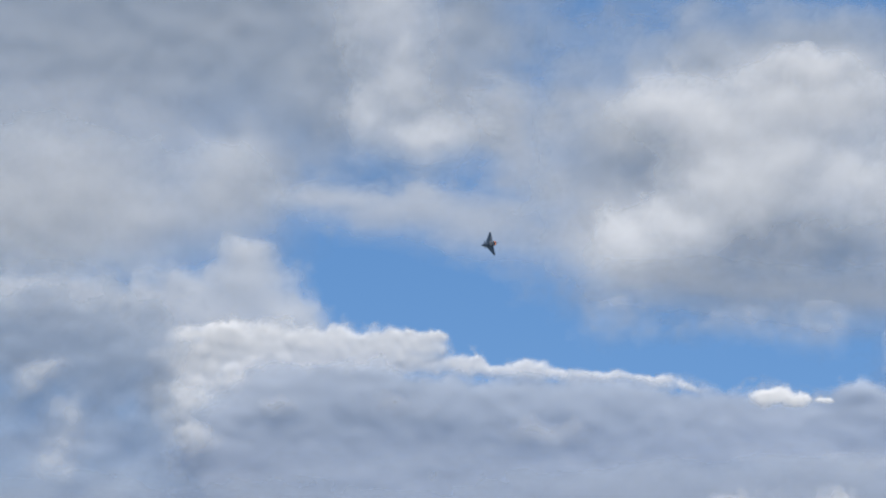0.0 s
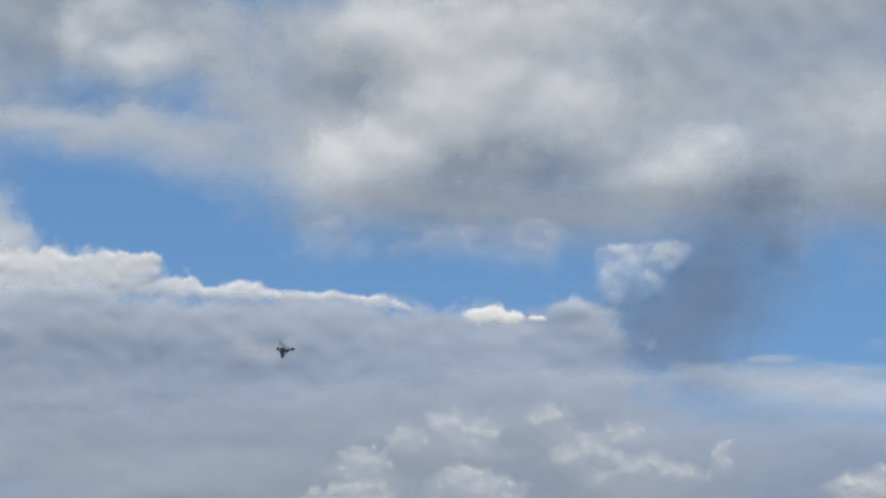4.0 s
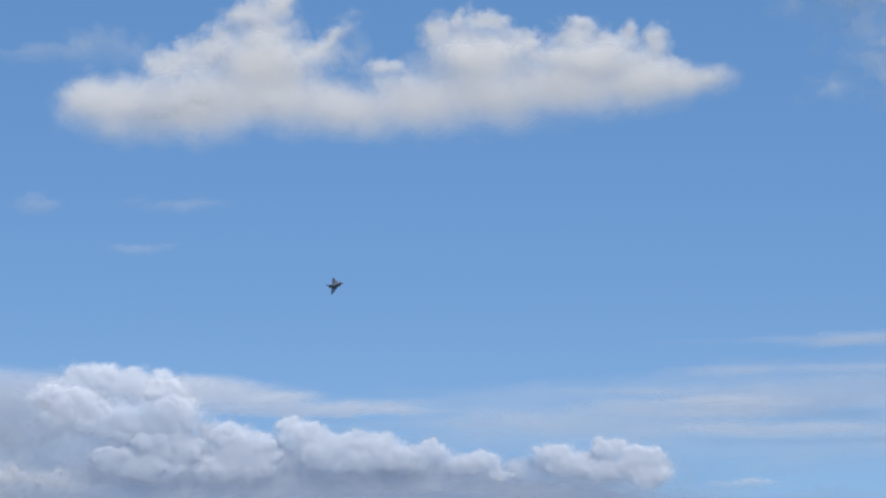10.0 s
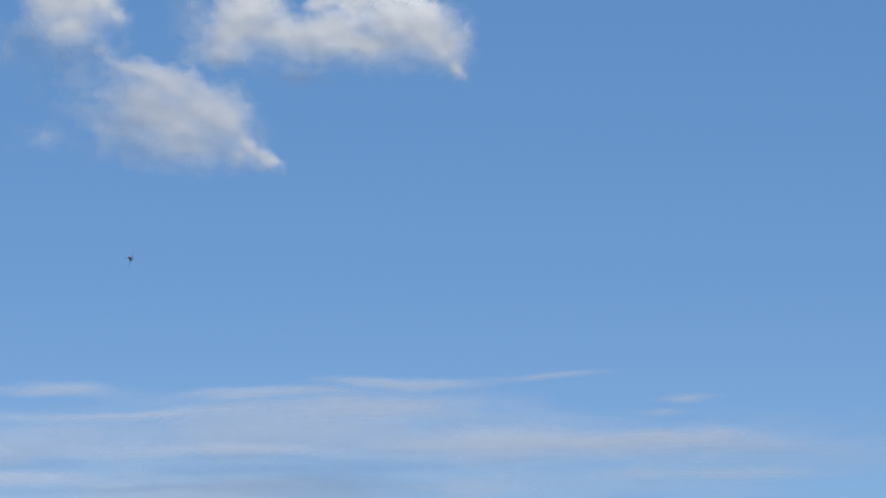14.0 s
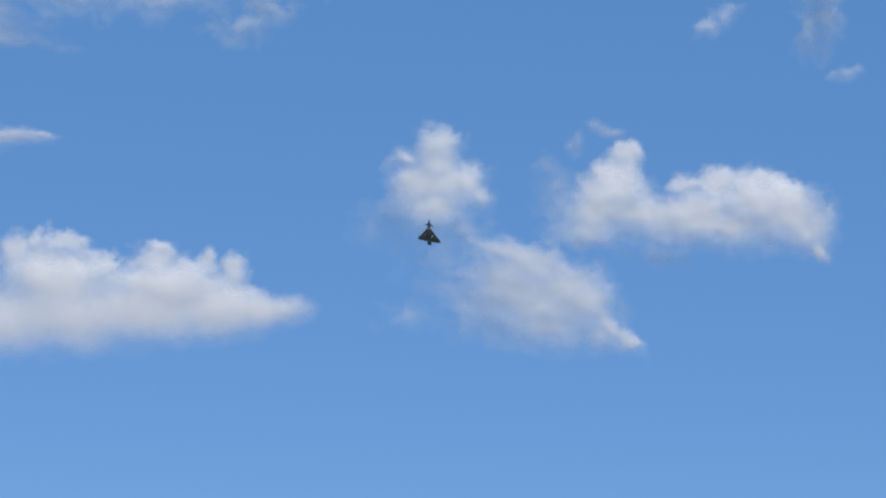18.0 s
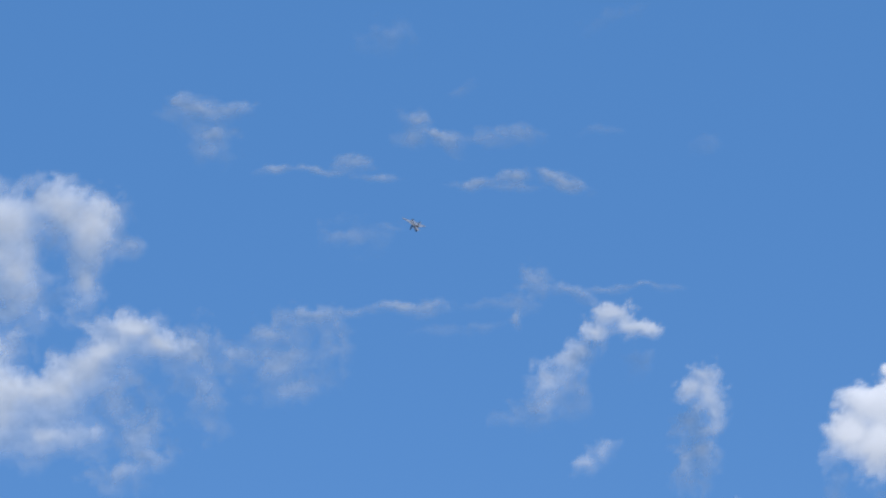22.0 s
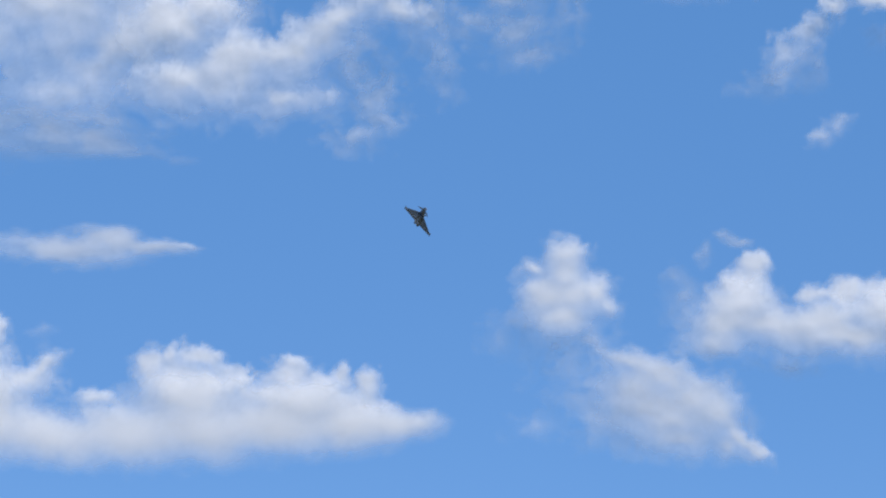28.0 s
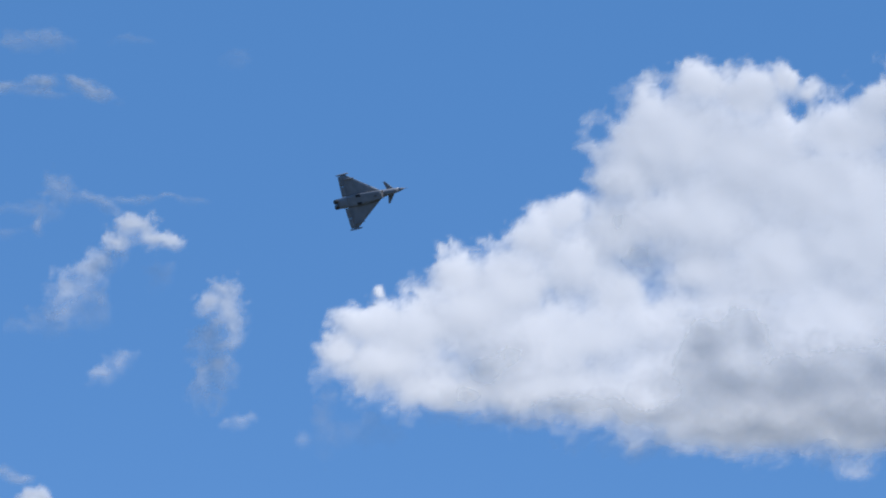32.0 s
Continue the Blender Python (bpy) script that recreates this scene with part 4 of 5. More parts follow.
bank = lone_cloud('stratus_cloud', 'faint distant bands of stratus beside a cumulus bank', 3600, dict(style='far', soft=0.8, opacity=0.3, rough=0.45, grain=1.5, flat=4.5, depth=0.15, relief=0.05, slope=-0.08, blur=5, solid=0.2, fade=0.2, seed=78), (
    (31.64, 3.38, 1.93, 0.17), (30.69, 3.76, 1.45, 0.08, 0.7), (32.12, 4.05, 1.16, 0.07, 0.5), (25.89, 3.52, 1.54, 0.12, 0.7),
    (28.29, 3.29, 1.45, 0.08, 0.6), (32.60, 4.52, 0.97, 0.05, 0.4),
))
bank = cloud('cumulus_cloud', 'small upright white cumulus puff')
piece(bank, 'body', 3600, dict(style='thin', soft=0.95, opacity=0.88, rough=0.55, grain=0.6, depth=0.12, relief=0.12, curd=0.035, domes=0.06, slope=-0.12, blur=3, solid=0.8, fade=1.0, seed=79), (
    (34.50, 11.70, 0.42, 0.32), (34.43, 11.36, 0.46, 0.43), (34.55, 10.98, 0.75, 0.43), (34.41, 10.61, 0.57, 0.34), (34.11, 10.99, 0.40, 0.32),
    (35.09, 11.08, 0.26, 0.24), (33.96, 11.45, 0.11, 0.17, 0.8), (35.29, 10.89, 0.13, 0.24, 0.7),
))
piece(bank, 'fringe', 3615, dict(style='thin', soft=1.1, opacity=0.4, rough=0.75, grain=0.6, depth=0.2, relief=0.3, blur=3, solid=0, fade=0.6, seed=80), (
    (33.78, 10.49, 0.54, 0.38, 0.7), (34.95, 10.21, 0.39, 0.21, 0.7), (34.37, 10.11, 0.68, 0.29, 0.6), (33.39, 10.29, 0.24, 0.17, 0.5),
))
drifting.append((bank, SLOW))
bank = cloud('cumulus_cloud', 'slanting white cumulus tapering to one end')
piece(bank, 'body', 3580, dict(style='thin', soft=0.95, opacity=0.74, rough=0.55, grain=0.6, depth=0.12, relief=0.12, curd=0.035, domes=0.06, slope=-0.04, blur=3, solid=0.8, fade=1.0, seed=81), (
    (35.56, 9.85, 0.39, 0.19, 0.8, -20), (36.13, 9.65, 0.82, 0.34, 1, -25), (36.67, 9.22, 0.76, 0.52), (37.10, 8.98, 0.49, 0.52),
    (35.94, 9.12, 0.87, 0.45, 0.9), (35.74, 9.40, 0.76, 0.54, 0.9), (36.28, 8.88, 0.93, 0.50), (37.54, 8.60, 0.52, 0.19, 1, -40),
    (37.83, 8.35, 0.22, 0.11), (36.52, 8.55, 0.60, 0.26, 0.8), (37.30, 8.50, 0.33, 0.22, 0.8),
))
piece(bank, 'fringe', 3600, dict(style='thin', soft=1.1, opacity=0.4, rough=0.75, grain=0.6, depth=0.2, relief=0.3, blur=3, solid=0, fade=0.6, seed=82), (
    (35.26, 8.97, 0.68, 0.43, 0.8), (34.76, 9.54, 0.59, 0.38, 0.5), (34.00, 8.76, 0.39, 0.15, 0.4), (35.65, 8.59, 0.58, 0.24, 0.6),
))
drifting.append((bank, SLOW))
bank = cloud('cumulus_cloud', 'wide white cumulus with two raised heads')
piece(bank, 'body', 3600, dict(style='thin', soft=0.95, opacity=0.88, rough=0.55, grain=0.6, depth=0.12, relief=0.12, curd=0.035, domes=0.06, slope=-0.12, blur=3, solid=0.8, fade=1.0, seed=83), (
    (37.49, 10.85, 0.68, 0.50), (37.30, 10.54, 0.68, 0.43), (38.08, 10.50, 0.79, 0.37), (38.86, 10.51, 0.90, 0.47), (40.12, 10.68, 0.79, 0.50),
    (40.60, 10.49, 0.61, 0.47), (40.91, 10.22, 0.37, 0.32), (41.10, 9.93, 0.22, 0.11, 1, -40), (39.34, 10.32, 1.31, 0.28),
    (37.10, 10.28, 0.55, 0.19, 0.8),
))
piece(bank, 'head', 3620, dict(style='thin', soft=0.7, opacity=0.88, rough=0.55, grain=0.6, depth=0.12, relief=0.12, curd=0.035, domes=0.06, slope=-0.12, blur=3, solid=0.8, fade=1.0, seed=84), (
    (37.74, 11.53, 0.26, 0.28), (37.54, 11.19, 0.46, 0.32), (39.35, 11.04, 0.40, 0.37), (38.76, 11.04, 0.29, 0.17, 0.8), (40.03, 11.08, 0.44, 0.28),
    (40.51, 10.94, 0.44, 0.24, 1, -35),
))
piece(bank, 'fringe', 3610, dict(style='thin', soft=1.1, opacity=0.4, rough=0.75, grain=0.6, depth=0.2, relief=0.3, blur=3, solid=0, fade=0.6, seed=85), (
    (36.56, 10.90, 0.39, 0.35, 0.9), (36.41, 11.28, 0.25, 0.24, 0.6), (38.27, 9.83, 0.49, 0.15, 0.8), (36.91, 10.13, 0.49, 0.15, 0.5),
))
drifting.append((bank, SLOW))
bank = lone_cloud('cloud_wisp', 'small loose shred above a white cumulus', 3605, dict(style='thin', soft=1.1, opacity=0.6, rough=0.75, grain=0.6, depth=0.2, relief=0.3, blur=3, solid=0, fade=0.6, seed=86), (
    (37.20, 12.05, 0.16, 0.13), (37.44, 11.94, 0.24, 0.09), (36.88, 11.76, 0.10, 0.15, 0.5),
))
drifting.append((bank, SLOW))
bank = cloud('cumulus_cloud', 'torn diagonal white cloud bank trailing shreds')
piece(bank, 'body', 4610, dict(style='thin', soft=0.85, opacity=0.92, rough=0.75, grain=0.8, depth=0.12, relief=0.2, curd=0.06, domes=0.06, slope=-0.12, blur=3, solid=0.35, fade=1.1, seed=87), (
    (27.71, 15.40, 0.92, 0.55), (28.71, 14.70, 1.20, 0.66, 1, 20), (29.69, 15.01, 1.15, 0.51, 1, 25), (30.63, 15.52, 0.98, 0.49, 1, 40),
    (31.25, 16.05, 0.44, 0.29), (31.67, 15.74, 0.51, 0.31, 0.9), (28.03, 14.36, 1.03, 0.40, 0.8), (29.80, 14.29, 0.91, 0.31, 0.7),
    (28.40, 15.70, 0.46, 0.29, 0.8),
))
piece(bank, 'west_end', 4625, dict(style='thin', soft=0.85, opacity=0.78, rough=0.75, grain=0.8, depth=0.12, relief=0.2, curd=0.06, domes=0.06, slope=-0.12, blur=3, solid=0.35, fade=1.1, seed=88), (
    (25.64, 15.63, 1.95, 0.83), (26.56, 14.92, 1.37, 0.61), (27.62, 15.34, 0.80, 0.55), (25.90, 14.22, 1.14, 0.55, 0.7),
    (23.79, 15.44, 1.84, 1.33, 0.9), (28.30, 15.66, 0.57, 0.33, 0.6), (26.36, 14.91, 0.30, 0.21, -0.6), (28.23, 15.08, 0.20, 0.38, -0.5),
))
piece(bank, 'fringe', 4635, dict(style='thin', soft=1.1, opacity=0.62, rough=0.9, grain=0.55, depth=0.2, relief=0.3, blur=3, solid=0, fade=0.6, seed=89), (
    (32.27, 15.65, 0.46, 0.48, 0.8), (31.38, 14.30, 0.40, 0.58, 0.8), (32.57, 14.97, 0.26, 0.48, 0.6), (31.53, 13.92, 0.40, 0.19, 0.8),
    (30.98, 14.78, 0.30, 0.38, 0.5), (31.08, 13.63, 0.40, 0.19, 0.5), (28.99, 15.81, 0.40, 0.19, 0.6),
))
piece(bank, 'wisp', 4640, dict(style='thin', soft=1.1, opacity=0.72, rough=0.75, grain=0.6, depth=0.2, relief=0.3, blur=3, solid=0, fade=0.6, seed=90), (
    (34.26, 16.28, 0.55, 0.19, 0.9), (33.66, 16.02, 0.46, 0.15, 0.8), (33.16, 15.66, 0.50, 0.21, 0.6), (33.86, 15.47, 0.50, 0.44, 0.6),
    (34.11, 15.03, 0.32, 0.17, 0.7), (34.76, 15.85, 0.20, 0.29, 0.4),
))
bank = lone_cloud('cloud_wisp', 'flat grey-white streak of thin cloud', 4530, dict(soft=1.0, opacity=0.6, rough=0.6, grain=0.8, flat=2.2, depth=0.15, relief=0.2, slope=0.1, solid=0.1, seed=91), (
    (25.93, 13.50, 1.48, 0.35, 0.8), (26.62, 13.29, 1.09, 0.13, 0.8), (27.21, 13.20, 0.59, 0.07, 0.7), (24.76, 13.59, 0.99, 0.48, 0.7),
))
bank = lone_cloud('cloud_wisp', 'pointed white cloud streak with a small crest', 3640, dict(soft=0.75, opacity=0.62, rough=0.45, grain=0.6, flat=1.8, depth=0.2, relief=0.3, slope=0, solid=0.3, fade=0.3, seed=92), (
    (26.11, 11.57, 1.37, 0.27), (26.88, 11.77, 0.59, 0.25), (27.57, 11.65, 0.79, 0.13), (28.15, 11.72, 0.34, 0.05, 0.8),
))
drifting.append((bank, STREAK))
bank = cloud('cumulus_cloud', 'shredded white cloud with blue gaps')
piece(bank, 'body', 4830, dict(style='thin', soft=0.85, opacity=0.85, rough=0.75, grain=0.8, depth=0.12, relief=0.2, curd=0.06, domes=0.06, slope=-0.12, blur=3, solid=0.35, fade=1.1, seed=94), (
    (27.56, 17.97, 1.05, 1.11), (28.76, 17.91, 1.05, 0.55), (29.80, 18.16, 0.64, 0.42), (30.41, 17.79, 0.37, 0.55), (28.67, 17.33, 0.93, 0.44, 0.85),
    (26.18, 17.74, 1.51, 1.77), (27.68, 16.93, 0.69, 0.55, 0.7), (29.17, 16.96, 0.42, 0.44, 0.7), (27.78, 17.12, 0.26, 0.19, -0.5),
    (29.66, 17.35, 0.36, 0.29, -0.5),
))
piece(bank, 'hanging_shred', 4840, dict(style='thin', soft=0.85, opacity=0.75, rough=0.75, grain=0.5, depth=0.12, relief=0.2, curd=0.06, domes=0.06, slope=-0.12, blur=3, solid=0.35, fade=1.1, seed=95), (
    (30.45, 17.65, 0.42, 0.66, 0.9), (30.35, 16.79, 0.32, 0.51, 0.9), (30.15, 17.84, 0.46, 0.33), (30.70, 18.04, 0.23, 0.33, 0.8),
))
piece(bank, 'hanging_shred', 4840, dict(style='thin', soft=0.85, opacity=0.65, rough=0.75, grain=0.5, depth=0.12, relief=0.2, curd=0.06, domes=0.06, slope=-0.12, blur=3, solid=0.35, fade=1.1, seed=96), (
    (29.06, 17.62, 0.53, 0.55, 0.9), (29.13, 16.86, 0.39, 0.55, 0.9), (29.09, 16.29, 0.69, 0.22, 0.5),
))
piece(bank, 'fringe', 4850, dict(style='thin', soft=1.1, opacity=0.5, rough=0.75, grain=0.6, depth=0.2, relief=0.3, blur=3, solid=0, fade=0.6, seed=97), (
    (31.16, 17.54, 0.22, 0.19, 0.9), (30.86, 17.84, 0.26, 0.29, 0.6), (29.37, 16.58, 0.60, 0.21, 0.7), (27.79, 16.26, 0.60, 0.23, 0.7),
    (28.38, 16.66, 0.50, 0.25, 0.6),
))
bank = lone_cloud('cloud_wisp', 'thin ragged puff of high cloud', 4850, dict(style='thin', soft=1.15, opacity=0.62, rough=0.75, grain=0.5, flat=1.3, depth=0.25, relief=0.3, solid=0, blur=2, seed=98), (
    (32.29, 19.83, 0.49, 0.23), (32.85, 19.80, 0.43, 0.15), (32.55, 19.40, 0.35, 0.31, 0.8), (32.63, 19.13, 0.24, 0.17, 0.6),
))
bank = lone_cloud('cloud_wisp', 'thin drawn-out streak of high cloud', 4850, dict(style='thin', soft=1.15, opacity=0.62, rough=0.75, grain=0.5, flat=1.3, depth=0.25, relief=0.3, solid=0, blur=2, seed=99), (
    (33.82, 18.84, 0.37, 0.08), (35.09, 18.91, 0.35, 0.12), (34.48, 18.79, 0.71, 0.06), (35.61, 18.70, 0.37, 0.06, 0.8),
))
bank = lone_cloud('cloud_wisp', 'small flat puff of high cloud with a tail', 4850, dict(style='thin', soft=1.15, opacity=0.62, rough=0.75, grain=0.5, flat=1.3, depth=0.25, relief=0.3, solid=0, blur=2, seed=100), (
    (36.26, 19.62, 0.31, 0.17), (36.64, 19.36, 0.51, 0.13, 1, -28), (36.31, 19.34, 0.29, 0.17, 0.8), (37.53, 19.32, 0.71, 0.10, 0.6),
    (38.20, 19.40, 0.24, 0.12, 0.5),
))
bank = lone_cloud('cloud_wisp', 'thin drawn-out streak of high cloud', 4850, dict(style='thin', soft=1.15, opacity=0.62, rough=0.75, grain=0.5, flat=1.3, depth=0.25, relief=0.3, solid=0, blur=2, seed=101), (
    (38.03, 18.63, 0.26, 0.12), (38.94, 18.55, 0.47, 0.10, 1, -15), (37.42, 18.54, 0.51, 0.08, 0.7), (38.59, 18.65, 0.16, 0.10),
))
bank = lone_cloud('cloud_wisp', 'small faint puff of high cloud', 4850, dict(style='thin', soft=1.15, opacity=0.28, rough=0.75, grain=0.5, flat=1.3, depth=0.25, relief=0.3, solid=0, blur=2, seed=102), (
    (39.59, 19.36, 0.33, 0.09, 0.9),
))
bank = lone_cloud('cloud_wisp', 'faint pale smudge of high cloud', 4850, dict(style='thin', soft=1.15, opacity=0.28, rough=0.75, grain=0.5, flat=1.3, depth=0.25, relief=0.3, solid=0, blur=2, seed=103), (
    (35.82, 21.03, 0.47, 0.23, 0.7),
))
bank = lone_cloud('cloud_wisp', 'small faint puff of high cloud', 4850, dict(style='thin', soft=1.15, opacity=0.28, rough=0.75, grain=0.5, flat=1.3, depth=0.25, relief=0.3, solid=0, blur=2, seed=104), (
    (37.09, 20.12, 0.29, 0.12, 0.8, 25),
))
bank = lone_cloud('cloud_wisp', 'faint pale smudge of high cloud', 4850, dict(style='thin', soft=1.15, opacity=0.28, rough=0.75, grain=0.5, flat=1.3, depth=0.25, relief=0.3, solid=0, blur=2, seed=105), (
    (35.18, 17.69, 0.40, 0.21, 0.3),
))
bank = lone_cloud('cloud_wisp', 'faint pale smudge of high cloud', 4850, dict(style='thin', soft=1.15, opacity=0.28, rough=0.75, grain=0.5, flat=1.3, depth=0.25, relief=0.3, solid=0, blur=2, seed=106), (
    (41.54, 19.10, 0.24, 0.15, 0.5),
))
bank = lone_cloud('cloud_wisp', 'long thin wisp of drifting cloud', 4850, dict(style='thin', soft=1.15, opacity=0.62, rough=0.75, grain=0.5, flat=1.3, depth=0.25, relief=0.3, solid=0, blur=2, seed=107), (
    (35.87, 16.45, 0.80, 0.10), (36.52, 16.46, 0.28, 0.13), (35.06, 16.42, 0.50, 0.08, 0.8),
))
bank = lone_cloud('cloud_wisp', 'faint short streak of cloud', 4850, dict(style='thin', soft=1.15, opacity=0.28, rough=0.75, grain=0.5, flat=1.3, depth=0.25, relief=0.3, solid=0, blur=2, seed=108), (
    (37.16, 16.10, 0.44, 0.09, 0.7), (36.76, 16.01, 0.40, 0.06, 0.5),
))
bank = lone_cloud('cloud_wisp', 'faint short streak of cloud', 4850, dict(style='thin', soft=1.15, opacity=0.28, rough=0.75, grain=0.5, flat=1.3, depth=0.25, relief=0.3, solid=0, blur=2, seed=109), (
    (37.47, 16.48, 0.50, 0.08, 0.6),
))
bank = lone_cloud('cloud_wisp', 'small upright shred of thin cloud', 4850, dict(style='thin', soft=1.15, opacity=0.62, rough=0.75, grain=0.5, flat=1.3, depth=0.25, relief=0.3, solid=0, blur=2, seed=110), (
    (38.02, 16.28, 0.09, 0.21, 0.9), (38.08, 16.57, 0.20, 0.13, 0.5),
))
bank = lone_cloud('cloud_wisp', 'thin hooked wisp of cloud', 4850, dict(style='thin', soft=1.15, opacity=0.62, rough=0.75, grain=0.5, flat=1.3, depth=0.25, relief=0.3, solid=0, blur=2, seed=111), (
    (38.39, 16.85, 0.20, 0.23, 0.9), (38.24, 17.09, 0.16, 0.13, 0.7), (39.08, 16.64, 0.46, 0.10, 0.7, -20),
))
bank = lone_cloud('cloud_wisp', 'thin level streak of cloud', 4850, dict(style='thin', soft=1.15, opacity=0.62, rough=0.75, grain=0.5, flat=1.3, depth=0.25, relief=0.3, solid=0, blur=2, seed=112), (
    (39.94, 16.71, 0.70, 0.05, 0.6),
))
bank = lone_cloud('cloud_wisp', 'faint pale streak of high cloud', 4850, dict(style='thin', soft=1.15, opacity=0.28, rough=0.75, grain=0.5, flat=1.3, depth=0.25, relief=0.3, solid=0, blur=2, seed=113), (
    (39.84, 21.27, 0.41, 0.10, 0.4, 20),
))
bank = lone_cloud('cloud_wisp', 'faint pale streak of high cloud', 4860, dict(style='thin', soft=1.15, opacity=0.48, rough=0.75, grain=0.5, flat=1.3, depth=0.25, relief=0.3, solid=0, blur=2, seed=114), (
    (39.04, 18.43, 0.30, 0.06, 0.7), (38.13, 18.47, 0.41, 0.05, 0.5),
))
bank = lone_cloud('cloud_wisp', 'faint pale streak of high cloud', 4860, dict(style='thin', soft=1.15, opacity=0.48, rough=0.75, grain=0.5, flat=1.3, depth=0.25, relief=0.3, solid=0, blur=2, seed=115), (
    (34.99, 17.70, 0.36, 0.08, 0.6), (35.80, 17.88, 0.20, 0.05, 0.5),
))
bank = cloud('cumulus_cloud', 'ragged arch-shaped white cloud fragment')
piece(bank, 'head', 4670, dict(style='thin', soft=0.65, opacity=0.8, rough=0.85, grain=0.42, depth=0.2, relief=0.25, slope=-0.2, blur=2, solid=0.2, fade=0.9, seed=116), (
    (39.69, 16.24, 0.36, 0.23), (40.04, 16.03, 0.28, 0.15), (40.38, 15.95, 0.18, 0.13), (39.41, 15.96, 0.24, 0.13),
))
piece(bank, 'limb', 4675, dict(style='thin', soft=1.0, opacity=0.62, rough=0.85, grain=0.42, depth=0.2, relief=0.25, slope=-0.2, blur=2, solid=0.2, fade=0.9, seed=117), (
    (39.00, 15.49, 0.52, 0.27, 1, 40), (38.52, 15.08, 0.44, 0.33, 0.9, 60),
))
piece(bank, 'fringe', 4680, dict(style='thin', soft=1.1, opacity=0.45, rough=0.75, grain=0.45, depth=0.2, relief=0.3, blur=3, solid=0, fade=0.6, seed=118), (
    (38.33, 14.69, 0.36, 0.25, 0.8), (39.03, 14.91, 0.22, 0.38, 0.7), (40.14, 15.45, 0.16, 0.19, 0.5), (37.83, 14.51, 0.20, 0.13, 0.5),
))
bank = cloud('cumulus_cloud', 'ragged upright white cloud fragment')
piece(bank, 'head', 4650, dict(style='thin', soft=1.0, opacity=0.85, rough=0.85, grain=0.42, depth=0.2, relief=0.25, slope=-0.2, blur=2, solid=0.2, fade=0.9, seed=119), (
    (41.27, 15.15, 0.26, 0.21), (41.10, 14.94, 0.34, 0.17), (41.37, 14.79, 0.26, 0.42), (41.47, 14.50, 0.14, 0.27),
))
piece(bank, 'tail', 4660, dict(style='thin', soft=1.1, opacity=0.75, rough=0.9, grain=0.45, depth=0.2, relief=0.3, blur=3, solid=0, fade=0.6, seed=120), (
    (41.04, 14.37, 0.26, 0.38, 0.8), (41.22, 13.89, 0.26, 0.48, 0.9), (40.92, 13.70, 0.20, 0.38, 0.7), (41.05, 13.37, 0.20, 0.17, 0.6),
))
bank = lone_cloud('cloud_wisp', 'small loose cloud puff', 4630, dict(style='thin', soft=1.0, opacity=0.42, rough=0.85, grain=0.42, depth=0.2, relief=0.25, slope=-0.2, blur=2, solid=0.2, fade=0.9, seed=121), (
    (39.15, 13.73, 0.26, 0.17), (39.49, 13.97, 0.26, 0.17, 0.9, 40),
))
bank = lone_cloud('cloud_wisp', 'tiny loose cloud puff', 4620, dict(style='thin', soft=1.0, opacity=0.4, rough=0.85, grain=0.42, depth=0.2, relief=0.25, slope=-0.2, blur=2, solid=0.2, fade=0.9, seed=122), (
    (41.57, 12.94, 0.20, 0.16), (41.34, 12.91, 0.12, 0.08, 0.6),
))
bank = lone_cloud('cloud_wisp', 'tiny loose cloud puff', 4620, dict(style='thin', soft=1.0, opacity=0.28, rough=0.85, grain=0.42, depth=0.2, relief=0.25, slope=-0.2, blur=2, solid=0.2, fade=0.9, seed=123), (
    (42.67, 12.60, 0.12, 0.17, 0.8),
))
bank = cloud('cumulus_cloud', 'massive bright cumulus with grey shaded base')
piece(bank, 'body', 3720, dict(style='thick', soft=0.48, opacity=1, rough=0.7, grain=0.7, depth=0.18, relief=0.1, curd=0.035, domes=0.085, slope=-0.44, blur=7, solid=0.7, fade=0.9, seed=124), (
    (43.30, 14.13, 0.36, 0.25), (43.86, 14.56, 0.54, 0.38), (44.59, 14.46, 0.74, 0.58), (44.19, 13.85, 1.09, 0.48), (45.40, 15.39, 0.42, 0.38),
    (45.64, 14.67, 1.07, 0.71), (46.33, 15.16, 0.82, 0.69), (46.81, 15.97, 0.52, 0.50), (47.32, 16.31, 0.46, 0.37), (47.50, 15.52, 0.60, 0.64),
    (46.67, 14.10, 1.29, 0.73), (44.02, 15.18, 0.16, 0.12),
), (
    (47.66, 14.27, 1.09, 0.67), (48.76, 14.43, 0.79, 0.58), (48.11, 15.98, 0.50, 0.67, 0.7), (48.18, 15.02, 0.60, 0.48, 0.8),
    (49.03, 13.65, 0.89, 0.48), (45.07, 13.45, 1.19, 0.35, 0.9), (46.75, 13.37, 1.48, 0.42), (48.52, 13.23, 1.48, 0.50), (48.89, 18.12, 0.34, 0.37),
    (48.71, 17.45, 0.67, 0.64), (48.39, 16.89, 0.54, 0.52), (49.81, 18.50, 0.55, 0.37),
), (
    (49.37, 17.58, 1.11, 0.92), (50.70, 18.27, 0.65, 0.42), (51.32, 18.55, 0.24, 0.19), (51.70, 18.24, 0.24, 0.29, 0.7), (50.56, 17.19, 1.31, 0.96),
    (49.72, 16.22, 1.20, 0.83), (52.37, 17.59, 1.01, 0.48), (53.04, 18.03, 0.61, 0.38), (51.82, 16.61, 1.51, 0.96), (52.67, 15.80, 1.50, 1.35),
    (51.17, 15.39, 1.40, 0.87), (54.08, 16.40, 1.30, 2.12),
), (
